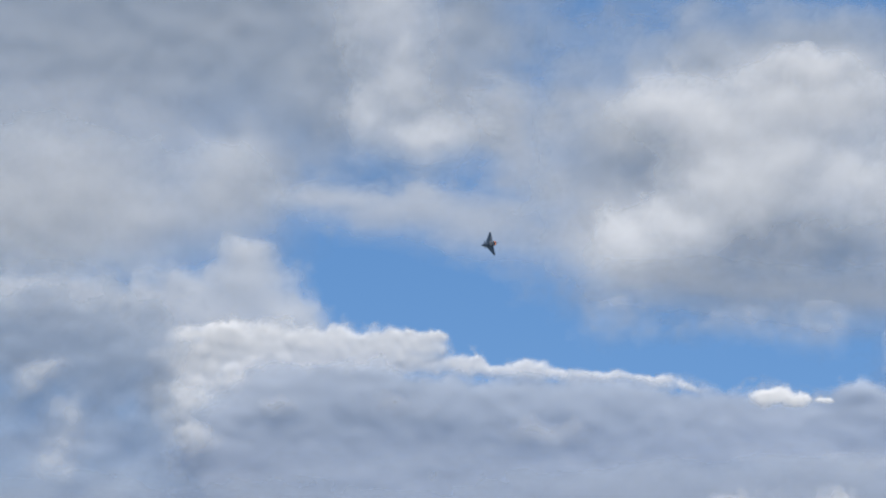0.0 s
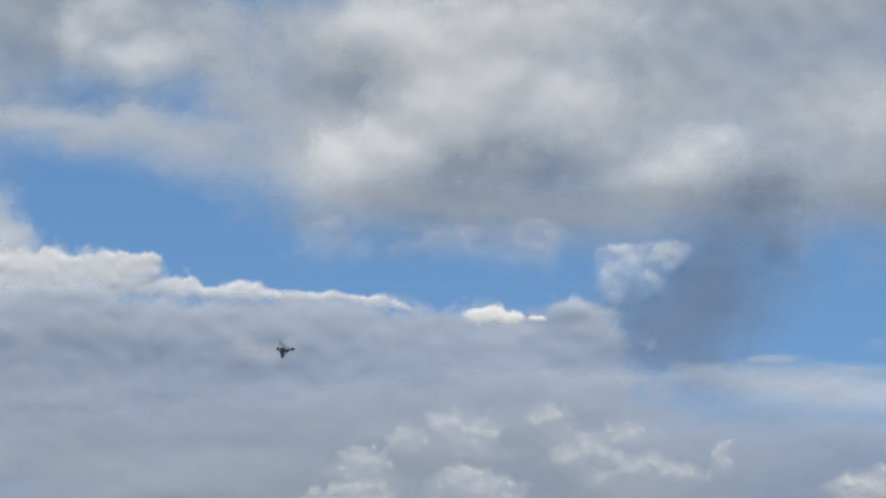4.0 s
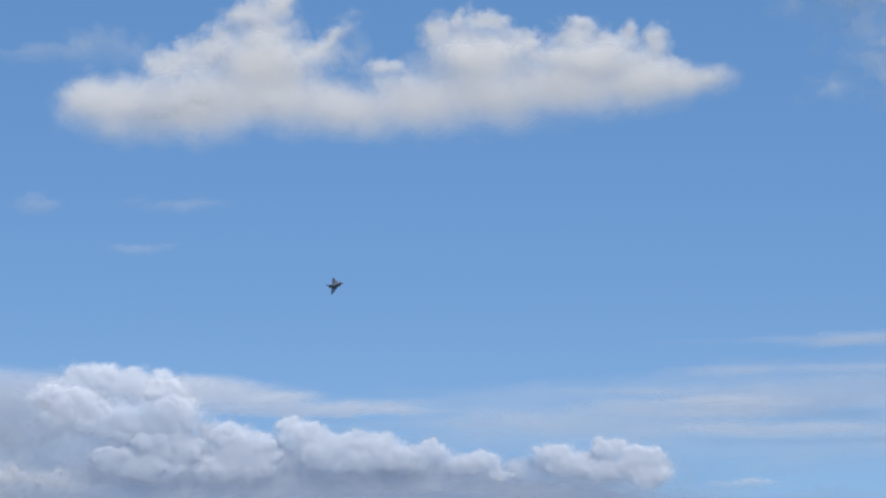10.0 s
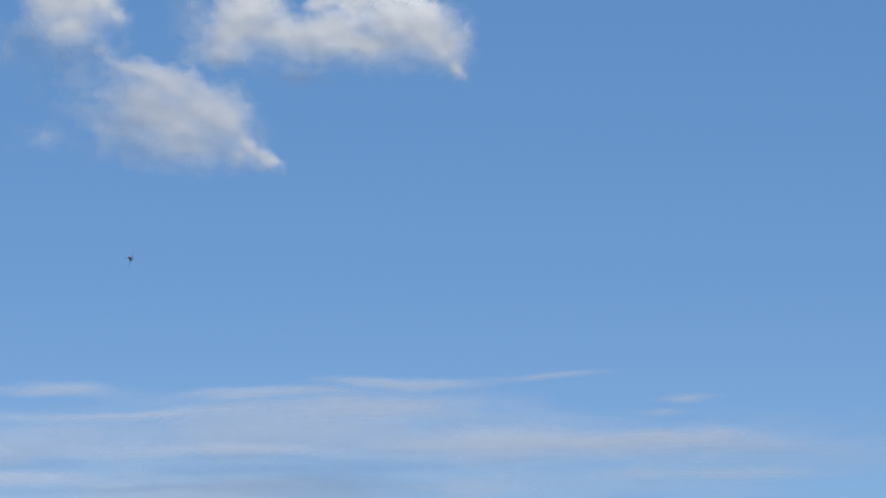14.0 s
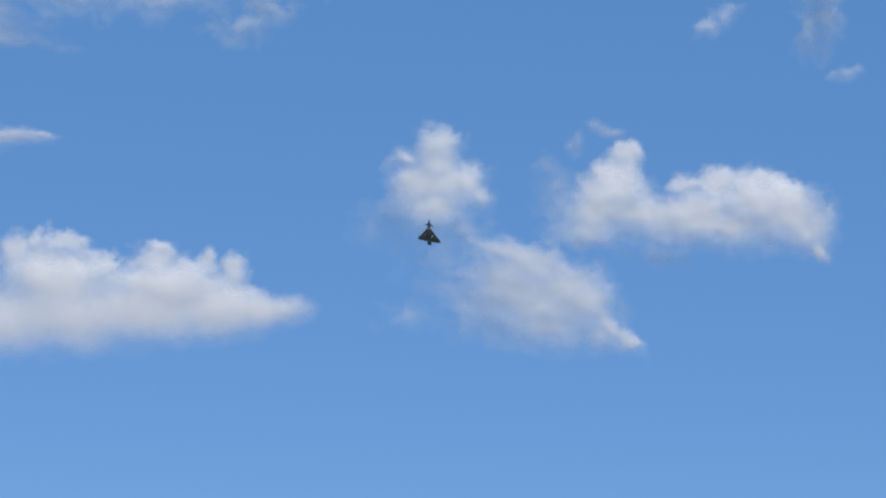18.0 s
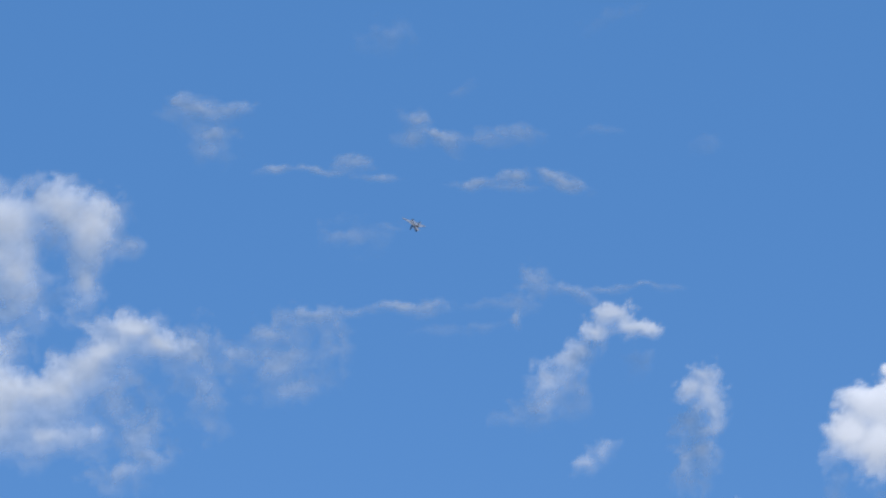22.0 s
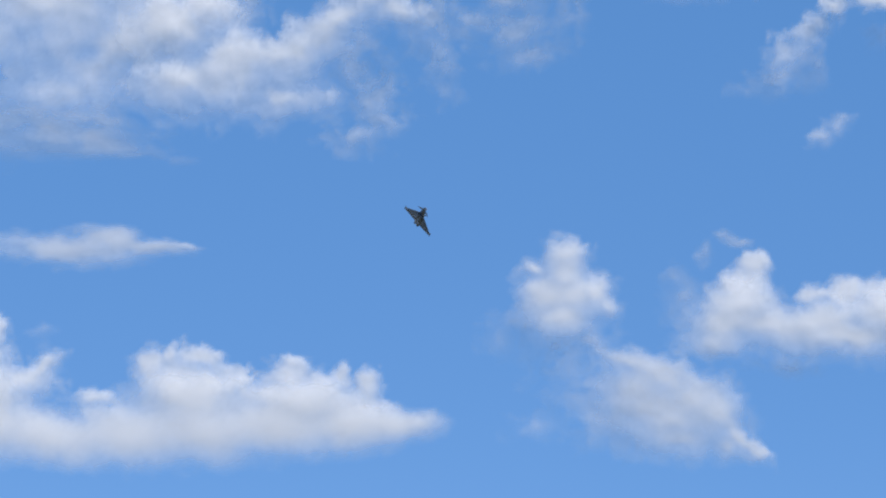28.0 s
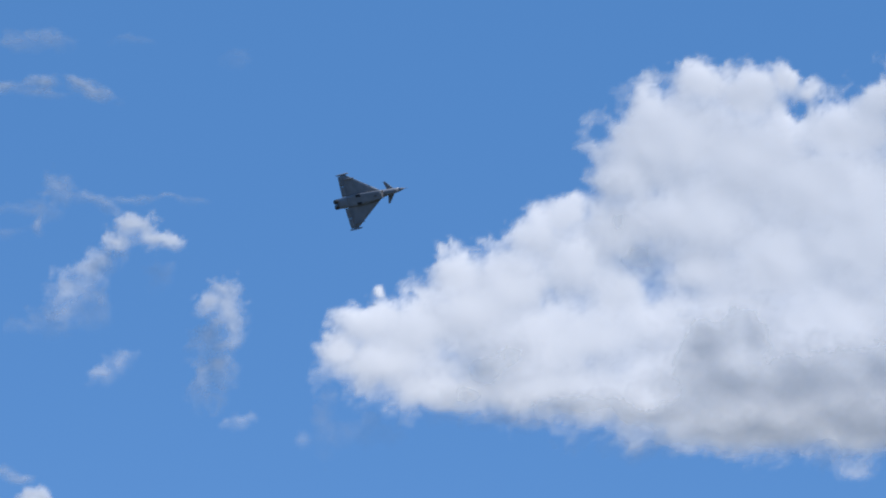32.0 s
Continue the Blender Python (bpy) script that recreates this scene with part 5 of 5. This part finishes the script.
    (48.82, 16.15, 0.70, 0.48, 0.8), (49.68, 15.26, 0.80, 0.48), (50.25, 14.57, 0.89, 0.58), (51.52, 18.06, 0.26, 0.23, -0.5),
    (52.00, 14.12, 1.98, 1.15), (50.02, 13.81, 1.39, 0.96), (51.66, 13.27, 1.98, 0.87), (50.66, 12.78, 2.47, 0.48), (53.10, 12.83, 2.17, 0.77),
    (54.13, 14.01, 1.59, 1.92),
))
# leaning sheet before the body; its tilt imitates shade on the base
piece(bank, 'base_shade', 3560, dict(style='thick', soft=1.3, opacity=0.66, rough=0.6, grain=0.7, depth=0.1, relief=0.1, curd=0.04, domes=0, slope=0.12, blur=7, solid=0.7, fade=0.3, seed=125), (
    (49.73, 14.01, 0.69, 0.67), (50.10, 13.33, 1.09, 0.58), (51.37, 13.28, 1.68, 0.67), (50.46, 12.60, 2.37, 0.38), (52.51, 12.66, 1.58, 0.58),
    (47.23, 13.08, 1.19, 0.23, 0.6), (48.81, 12.94, 1.18, 0.25, 0.8), (50.53, 14.18, 0.50, 0.48, 0.7), (52.75, 13.51, 0.89, 0.58, 0.8),
))
# tilted sheets put where the body would lie in its own shade
piece(bank, 'hollow_shade', 3580, dict(style='thick', soft=1.5, opacity=0.5, rough=0.5, grain=0.7, depth=0.1, relief=0.08, curd=0.03, domes=0, slope=0.12, blur=7, solid=0.7, fade=0.3, seed=126), (
    (45.87, 13.73, 0.59, 0.48, 0.9), (45.46, 13.26, 0.59, 0.29, 0.7), (46.27, 14.06, 0.50, 0.29, 0.6),
))
piece(bank, 'hollow_shade', 3580, dict(style='thick', soft=1.5, opacity=0.45, rough=0.5, grain=0.7, depth=0.1, relief=0.08, curd=0.03, domes=0, slope=0.12, blur=7, solid=0.7, fade=0.3, seed=127), (
    (48.22, 16.17, 0.40, 0.58, 0.8), (48.59, 15.49, 0.50, 0.38, 0.8),
))
piece(bank, 'trailing_veil', 3760, dict(style='thin', soft=1.1, opacity=0.3, rough=0.75, grain=0.6, depth=0.2, relief=0.3, blur=3, solid=0, fade=0.6, seed=128), (
    (43.04, 13.00, 0.16, 0.58, 0.7), (43.68, 12.80, 0.59, 0.23, 0.6), (46.25, 12.91, 0.59, 0.12, 0.8),
))
drifting.append((bank, GREAT))


# ------------------------------------------------------------ the jet
def ring_loft(rings, cap=True, smooth=True):
    """A skin over closed rings of points, in order."""
    bm = bmesh.new()
    loops = [[bm.verts.new(v) for v in r] for r in rings]
    for a, b in zip(loops, loops[1:]):
        for i in range(len(a)):
            j = (i + 1) % len(a)
            bm.faces.new((a[i], a[j], b[j], b[i])).smooth = smooth
    if cap:
        bm.faces.new(loops[0][::-1])
        bm.faces.new(loops[-1])
    bmesh.ops.recalc_face_normals(bm, faces=bm.faces)
    return bm


def oval(x, half, top, bottom, power=2.4, y0=0.0, count=24):
    mid, tall = (top + bottom) / 2, (top - bottom) / 2
    pts = []
    for i in range(count):
        a = math.tau * i / count
        c, s = math.cos(a), math.sin(a)
        pts.append((x, y0 + half * math.copysign(abs(c) ** (2 / power), c), mid + tall * math.copysign(abs(s) ** (2 / power), s)))
    return pts


def blade(root, tip, up=(0, 0, 1), sections=5):
    """A wing or fin: root and tip are (leading x, trailing x, place across, thickness) with place a vector."""
    rings, up = [], Vector(up)
    shape = ((0, 0), (0.04, 0.55), (0.15, 0.9), (0.35, 1.0), (0.65, 0.6), (1, 0.06), (1, -0.06), (0.65, -0.6), (0.35, -1.0), (0.15, -0.9), (0.04, -0.55))
    for k in range(sections + 1):
        f = k / sections
        lead, trail, thick = (root[i] + (tip[i] - root[i]) * f for i in (0, 1, 3))
        place = Vector(root[2]).lerp(Vector(tip[2]), f)
        rings.append([Vector((lead + (trail - lead) * c, 0, 0)) + place + up * (0.5 * thick * s) for c, s in shape])
    return ring_loft(rings)


def tube(points, radii, count=16):
    """A round body along x: points of (x, y, z)."""
    return ring_loft([[(x, y + r * math.cos(math.tau * i / count), z + r * math.sin(math.tau * i / count)) for i in range(count)]
                      for (x, y, z), r in zip(points, radii)])


def rod(a, b, r, count=10):
    a, b = Vector(a), Vector(b)
    q = (b - a).to_track_quat("Z", "Y")
    return ring_loft([[v + q @ Vector((r * math.cos(math.tau * i / count), r * math.sin(math.tau * i / count), 0)) for i in range(count)] for v in (a, b)])


def slab(points, thick):
    """A flat plate of the outline points with a thickness downwards."""
    return ring_loft([[Vector(p) for p in points], [Vector(p) - Vector((0, 0, thick)) for p in points]], smooth=False)


def wheel(parent, at, r, width):
    x, y, z = at
    prof = ((-0.5, 0.62), (-0.5, 0.9), (-0.3, 1.0), (0.3, 1.0), (0.5, 0.9), (0.5, 0.62))
    part("tyre", ring_loft([[(x + r * k * math.cos(math.tau * i / 20), y + width * w, z + r * k * math.sin(math.tau * i / 20)) for i in range(20)] for w, k in prof], False), RUBBER, parent)
    part("rim", ring_loft([[(x + r * k * math.cos(math.tau * i / 20), y + width * w, z + r * k * math.sin(math.tau * i / 20)) for i in range(20)]
                           for w, k in ((-0.42, 0.62), (-0.3, 0.3), (0.3, 0.3), (0.42, 0.62))]), LEG, parent)


def fighter_jet():
    jet = tagged(new("fighter_jet"), "grey twin-engined delta-wing fighter jet with canards, flying", "fighter jet")
    body = [(6.4, 0.36, 0.20, -0.46), (5.6, 0.50, 0.36, -0.60), (4.6, 0.60, 0.56, -0.70), (3.6, 0.66, 0.66, -0.74), (2.6, 0.74, 0.74, -0.76),
            (1.4, 0.90, 0.78, -0.78), (0.0, 1.06, 0.80, -0.82), (-2.0, 1.16, 0.76, -0.84), (-4.0, 1.16, 0.68, -0.80), (-5.6, 1.08, 0.58, -0.70), (-6.5, 0.98, 0.46, -0.58)]
    part("fuselage", ring_loft([oval(x, w, t, b, 2.6 if x > 2 else 3.2) for x, w, t, b in body]), GREY, jet)
    part("nose_cone", ring_loft([oval(x, w, t, b, 2.2) for x, w, t, b in ((7.75, 0.02, -0.16, -0.20), (7.5, 0.10, -0.06, -0.28), (7.1, 0.21, 0.05, -0.37), (6.41, 0.362, 0.203, -0.463))]), PALE, jet)
    part("nose_probe", rod((7.7, 0, -0.18), (8.25, 0, -0.19), 0.025), METAL, jet)
    glass = [(5.9, 0.12, 0.40), (5.4, 0.34, 0.80), (4.8, 0.45, 1.08), (4.2, 0.47, 1.16), (3.6, 0.44, 1.10), (3.0, 0.36, 0.92)]
    part("canopy", ring_loft([oval(x, w, t, 0.2, 2.0) for x, w, t in glass]), GLASS, jet, "dark tinted bubble canopy")
    part("canopy_frame", ring_loft([oval(x, 0.475, 1.10, 0.2, 2.0) for x in (4.95, 4.83)]), GREY, jet)
    part("spine", ring_loft([oval(x, w, t, 0.3, 2.2) for x, w, t in ((3.2, 0.37, 0.92), (2.0, 0.36, 0.98), (0.0, 0.34, 0.98), (-2.0, 0.30, 0.92), (-4.5, 0.22, 0.8))]), GREY, jet)
    chin = [(3.25, 0.80, -0.72, -1.26), (2.4, 0.84, -0.64, -1.30), (1.0, 0.92, -0.56, -1.22), (-0.8, 1.04, -0.5, -1.06), (-2.8, 1.08, -0.45, -0.92), (-4.4, 1.0, -0.45, -0.82)]
    intake = part("air_intake", ring_loft([oval(x, w, t, b, 4.5, 0, 28) for x, w, t, b in chin]), GREY, jet)
    for s in (1, -1):
        part("intake_mouth", ring_loft([oval(3.27, 0.34, -0.78, -1.21, 4.0, 0.39 * s), oval(3.24, 0.34, -0.78, -1.21, 4.0, 0.39 * s)]), DARK, intake, "intake plate painted black for the shade inside")
    for s in (1, -1):
        wing = part("wing", blade((2.6, -4.6, (0, 0.8 * s, -0.42), 0.36), (-3.75, -4.72, (0, 5.2 * s, -0.36), 0.09), sections=8), GREY, jet)
        part("flaperon", blade((-4.56, -5.5, (0, 1.15 * s, -0.42), 0.05), (-4.62, -5.45, (0, 3.1 * s, -0.39), 0.045)), GREY, wing)
        part("flaperon", blade((-4.62, -5.45, (0, 3.14 * s, -0.39), 0.045), (-4.68, -5.35, (0, 5.1 * s, -0.36), 0.035)), GREY, wing)
        part("slat", blade((1.0, 0.7, (0, 1.9 * s, -0.42), 0.12), (-3.6, -3.85, (0, 5.1 * s, -0.37), 0.07)), GREY, wing)
        part("wingtip_pod", tube([(-2.9, 5.35 * s, -0.36), (-3.2, 5.35 * s, -0.36), (-3.6, 5.35 * s, -0.36), (-5.2, 5.35 * s, -0.36), (-5.7, 5.35 * s, -0.36)], (0.03, 0.12, 0.17, 0.16, 0.06)), GREY, wing)
        part("missile_rail", tube([(-1.9, 4.3 * s, -0.6), (-2.2, 4.3 * s, -0.6), (-4.3, 4.3 * s, -0.6), (-4.5, 4.3 * s, -0.6)], (0.02, 0.08, 0.08, 0.04)), GREY, wing)
        part("pylon", blade((-2.5, -4.1, (0, 4.3 * s, -0.38), 0.06), (-2.6, -4.0, (0, 4.3 * s, -0.56), 0.05), (0, 1, 0), 1), GREY, wing)
        part("canard", blade((5.15, 3.75, (0, 0.5 * s, 0.22), 0.12), (3.85, 3.45, (0, 2.15 * s, -0.05), 0.03)), GREY, jet)
        nozzle = part("engine_nozzle", tube([(-6.4, 0.5 * s, -0.08), (-6.9, 0.5 * s, -0.08), (-7.2, 0.5 * s, -0.08), (-7.55, 0.49 * s, -0.08), (-7.54, 0.49 * s, -0.08), (-7.15, 0.5 * s, -0.08), (-6.6, 0.5 * s, -0.08)], (0.49, 0.49, 0.46, 0.39, 0.36, 0.38, 0.36), 20), METAL, jet, "burnt steel exhaust nozzle")
        part("burner", tube([(-6.61, 0.5 * s, -0.08), (-6.66, 0.5 * s, -0.08)], (0.34, 0.3), 16), FLAME, nozzle, "glowing orange afterburner")
        for i in range(12):
            a = math.tau * (i + 0.5) / 12
            q = Vector((0, math.cos(a), math.sin(a)))
            c = Vector((0, 0.5 * s, -0.08))
            part("petal", rod(Vector((-6.95, 0, 0)) + c + q * 0.485, Vector((-7.54, 0, 0)) + c + q * 0.395, 0.035, 6), METAL, nozzle)
        part("gear_bay", slab([(-1.45, 0.5 * s, -0.97), (-2.45, 0.5 * s, -0.90), (-2.45, 1.0 * s, -0.84), (-1.45, 1.0 * s, -0.92)], 0.09), DARK, jet, "wheel bay plate with its inner shade painted black")
    fin = part("tail_fin", blade((-1.9, -5.75, (0, 0, 0.6), 0.22), (-5.05, -6.35, (0, 0, 3.75), 0.08), (0, 1, 0)), GREY, jet)
    part("rudder", blade((-5.8, -6.75, (0, 0, 1.0), 0.11), (-6.0, -6.7, (0, 0, 3.2), 0.07), (0, 1, 0)), GREY, fin)
    part("fin_tip_fairing", tube([(-4.9, 0, 3.78), (-5.3, 0, 3.8), (-6.4, 0, 3.8), (-6.7, 0, 3.78)], (0.03, 0.1, 0.1, 0.04), 10), PALE, fin)
    part("spine_intake", ring_loft([oval(x, 0.16, t, 0.85, 2.4) for x, t in ((-2.0, 1.0), (-1.7, 1.22), (-1.0, 1.05))]), GREY, fin)
    part("air_brake", slab([(1.9, 0.42, 1.0), (0.0, 0.42, 1.0), (0.0, -0.42, 1.0), (1.9, -0.42, 1.0)], 0.06), GREY, jet)
    gears = []
    for s in (1, -1):
        gear = part("main_gear", rod((0, 0, 0.1), (0, 0.1 * s, -1.45), 0.09), LEG, jet, "white undercarriage leg")
        part("brace", rod((0.1, 0, -0.2), (0.02, 0.08 * s, -1.0), 0.05), LEG, gear)
        part("gear_door", slab([(0.5, 0.2 * s, -0.1), (-0.5, 0.2 * s, -0.1), (-0.4, 0.26 * s, -0.9), (0.4, 0.26 * s, -0.9)], 0.04), GREY, gear)
        part("landing_light", tube([(0.08, 0.02 * s, -0.5), (0.2, 0.02 * s, -0.52)], (0.1, 0.13), 10), LAMP, gear, "lit landing light")
        wheel(gear, (0, -0.12 * s, -1.45), 0.40, 0.26)
        gears.append((gear, s))
    nose = part("nose_gear", rod((0, 0, 0.1), (0.1, 0, -1.15), 0.07), LEG, jet, "white nose undercarriage leg")
    wheel(nose, (0.1, 0, -1.2), 0.30, 0.2)
    part("gear_door", slab([(0.7, -0.2, -0.05), (-0.2, -0.2, -0.05), (-0.2, -0.24, -0.5), (0.7, -0.24, -0.5)], 0.03), GREY, nose)
    return jet, gears, nose


jet, main_gears, nose_gear = fighter_jet()


# ------------------------------------------------------------ gulls
def gull():
    bird = tagged(new("gull"), "small dark grey gull gliding with spread wings", "bird", "gulls over the airfield")
    part("body", tube([(0.24, 0, 0.02), (0.19, 0, 0.03), (0.12, 0, 0.01), (-0.05, 0, 0), (-0.2, 0, 0.01), (-0.3, 0, 0.02)], (0.01, 0.04, 0.06, 0.07, 0.04, 0.015), 10), FEATHER, bird)
    part("tail", blade((-0.24, -0.38, (0, -0.05, 0.02), 0.012), (-0.24, -0.38, (0, 0.05, 0.02), 0.012), sections=1), FEATHER, bird)
    part("beak", rod((0.24, 0, 0.02), (0.29, 0, 0.01), 0.01, 6), METAL, bird)
    for s in (1, -1):
        inner = part("wing", blade((0.12, -0.08, (0, 0.04 * s, 0.03), 0.03), (0.14, -0.04, (0, 0.34 * s, 0.14), 0.02), sections=2), FEATHER, bird)
        part("wing_tip", blade((0.14, -0.04, (0, 0.34 * s, 0.14), 0.02), (-0.02, -0.08, (0, 0.72 * s, 0.08), 0.008), sections=2), FEATHER, inner)
    return bird


first = gull()
gulls = [first] + [copy_thing(first, pose(0, 0, 0)) for _ in range(3)]


# ------------------------------------------------------------ what moves
def motions():
    walk(jet, [
    (0.0, pose(21.4, 1565.4, 241.3, 75.0, -2.9, 115.5)),
    (0.5, pose(-24.8, 1584.4, 229.1, 78.5, -4.5, 102.0)),
    (1.0, pose(-54.1, 1602.9, 217.5, 82.1, -6.5, 88.0)),
    (1.5, pose(-63.8, 1617.5, 205.6, 82.0, -4.7, 75.0)),
    (2.0, pose(-57.1, 1664.8, 199.8, 82.8, -4.7, 65.5)),
    (2.5, pose(-40.6, 1731.4, 198.9, 82.1, -4.6, 59.0)),
    (4.5, pose(137.9, 2018.7, 191.0, 79.2, -5.2, 33.1)),
    (5.0, pose(206.7, 2093.0, 191.0, 78.6, -5.5, 26.6)),
    (5.5, pose(280.6, 2124.3, 188.7, 78.1, -5.3, 23.0)),
    (6.0, pose(362.1, 2152.7, 187.3, 77.6, -5.0, 19.4)),
    (6.5, pose(449.5, 2177.9, 187.1, 80.5, -6.4, -6.8)),
    (7.0, pose(541.0, 2199.8, 187.7, 83.7, -6.4, -33.1)),
    (7.5, pose(620.6, 2165.2, 187.5, 83.5, -6.8, -43.3)),
    (8.0, pose(697.1, 2128.0, 190.3, 83.4, -7.2, -53.5)),
    (8.5, pose(764.8, 2081.8, 195.1, 83.7, -7.5, -60.9)),
    (9.0, pose(824.9, 2035.8, 200.6, 84.0, -7.6, -68.3)),
    (9.5, pose(877.0, 1986.8, 207.1, 81.9, -6.1, -73.4)),
    (10.0, pose(922.7, 1938.9, 212.8, 79.7, -4.7, -78.7)),
    (10.5, pose(966.5, 1895.1, 218.4, 80.0, -4.5, -80.7)),
    (11.0, pose(1007.6, 1851.1, 223.9, 80.3, -4.3, -82.6)),
    (11.5, pose(1037.4, 1795.9, 226.5, 80.6, -3.3, -89.4)),
    (12.0, pose(1063.5, 1741.8, 229.5, 80.8, -2.3, -96.2)),
    (12.5, pose(1094.8, 1709.2, 233.4, 80.9, -2.7, -105.8)),
    (13.0, pose(1121.2, 1679.0, 236.0, 78.9, 1.5, -113.0)),
    (13.5, pose(1134.5, 1637.0, 236.4, 76.9, 1.8, -120.2)),
    (14.0, pose(1140.1, 1600.5, 234.7, 74.9, 1.9, -127.4)),
    (14.5, pose(1136.8, 1570.0, 235.8, 64.0, 4.6, -126.3)),
    (16.5, pose(981.8, 1369.5, 237.3, 26.5, -29.3, -141.4)),
    (17.0, pose(955.3, 1350.9, 251.4, 12.7, -33.2, -137.7)),
    (17.5, pose(927.3, 1333.0, 268.3, -0.8, -38.7, -133.2)),
    (18.0, pose(898.7, 1314.7, 289.2, -16.0, -43.2, -126.7)),
    (18.5, pose(880.5, 1307.3, 316.9, -45.2, -41.6, -113.4)),
    (19.0, pose(865.2, 1296.9, 346.4, -71.9, -35.7, -103.2)),
    (19.5, pose(853.4, 1283.0, 377.5, -120.4, -25.4, -90.4)),
    (20.0, pose(848.2, 1264.1, 407.5, -154.3, -8.9, -93.5)),
    (20.5, pose(843.1, 1239.5, 430.0, -146.4, -0.7, -90.5)),
    (21.0, pose(843.1, 1212.4, 448.7, -162.5, 12.1, -95.7)),
    (21.5, pose(846.3, 1185.3, 460.4, 179.9, 27.6, -107.9)),
    (22.0, pose(839.5, 1145.6, 459.0, 162.0, 35.5, -115.9)),
    (22.5, pose(833.5, 1109.2, 449.7, 136.5, 41.4, -129.1)),
    (23.0, pose(826.3, 1077.2, 433.7, 112.7, 36.4, -142.0)),
    (23.5, pose(816.3, 1050.2, 411.4, 85.2, 32.5, -149.0)),
    (24.0, pose(801.7, 1028.7, 385.9, 65.3, 25.1, -150.7)),
    (24.5, pose(769.3, 994.4, 353.6, 48.4, 16.2, -151.8)),
    (25.0, pose(733.2, 964.9, 322.9, 32.3, 7.5, -150.2)),
    (25.5, pose(687.7, 929.8, 292.7, 14.0, 4.5, -146.6)),
    (26.0, pose(641.8, 896.9, 266.8, -7.0, 3.0, -134.4)),
    (26.5, pose(603.1, 873.2, 248.4, -20.5, -1.0, -129.6)),
    (28.5, pose(478.5, 769.2, 201.3, -51.8, -5.8, -107.2)),
    (29.0, pose(451.9, 724.9, 194.9, -52.9, -5.9, -102.0)),
    (29.5, pose(432.7, 682.4, 191.1, -57.0, -5.8, -97.1)),
    (30.0, pose(420.0, 638.3, 189.1, -61.0, -5.3, -92.1)),
    (30.5, pose(412.8, 592.7, 188.0, -63.1, -4.6, -86.9)),
    (31.0, pose(411.6, 544.4, 187.4, -65.1, -3.8, -81.8)),
    (31.5, pose(416.3, 495.4, 186.4, -65.7, -4.0, -77.0)),
    (32.0, pose(424.9, 442.1, 186.3, -66.2, -4.2, -72.1)),
    ])
    for gear, s in main_gears:
        up, down = pose(-1.8, 1.2 * s, -0.3, -86 * s, 0, 0), pose(-1.3, 1.85 * s, -0.6, 0, 0, 0)
        walk(gear, [(0.0, up), (15.2, up), (17.4, down), (26.8, down), (28.3, up), (32.0, up)])
    up, down = pose(3.0, 0, -0.9, 0, 82, 0), pose(3.0, 0, -1.3, 0, 0, 0)
    walk(nose_gear, [(0.0, up), (15.2, up), (17.4, down), (26.8, down), (28.3, up), (32.0, up)])
    walk(gulls[0], [
        (0.0, pose(176.9, 801.6, 30.3, 50, 0, -16)), (7.5, pose(217.3, 790.2, 30.1, 50, 0, -16)), (8.0, pose(220.1, 789.4, 30.9, 50, 0, -16)), (8.5, pose(224.5, 788.1, 30.4, 50, 0, -16)), (9.0, pose(231.5, 786.1, 29.6, 50, 0, -16)), (32.0, pose(357.2, 750.6, 30.3, 50, 0, -16)),
    ])
    walk(gulls[1], [
        (0.0, pose(205.3, 845.3, 30.9, -50, 0, -16)), (7.5, pose(242.6, 834.9, 33.6, -50, 0, -16)), (8.0, pose(244.0, 834.5, 33.2, -50, 0, -16)), (8.5, pose(248.4, 833.3, 30.5, -50, 0, -16)), (9.0, pose(255.4, 831.3, 26.5, -50, 0, -16)), (32.0, pose(369.3, 799.5, 30.9, -50, 0, -16)),
    ])
    walk(gulls[2], [
        (0.0, pose(222.2, 878.9, 29.8, 55, 0, -21)), (8.5, pose(310.9, 844.2, 27.4, 55, 0, -21)), (9.0, pose(320.8, 840.4, 29.3, 55, 0, -21)), (9.5, pose(329.0, 837.1, 32.7, 55, 0, -21)), (32.0, pose(570.9, 742.7, 29.8, 55, 0, -21)),
    ])
    walk(gulls[3], [
        (0.0, pose(374.9, 979.7, 47.6, -45, 0, -22)), (8.0, pose(393.6, 972.3, 48.1, -45, 0, -22)), (9.0, pose(397.6, 970.7, 47.1, -45, 0, -22)), (32.0, pose(452.8, 948.9, 47.6, -45, 0, -22)),
    ])
    # the low clouds creep along their bearing and sink: degrees, metres
    for thing, stages in drifting:
        home = thing.location.copy()
        walk(thing, [(t, Matrix.Translation(EYE) @ Matrix.Rotation(radians(-turn), 4, "Z") @ Matrix.Translation(home - EYE - Vector((0, 0, drop)))) for t, turn, drop in stages])


motions()
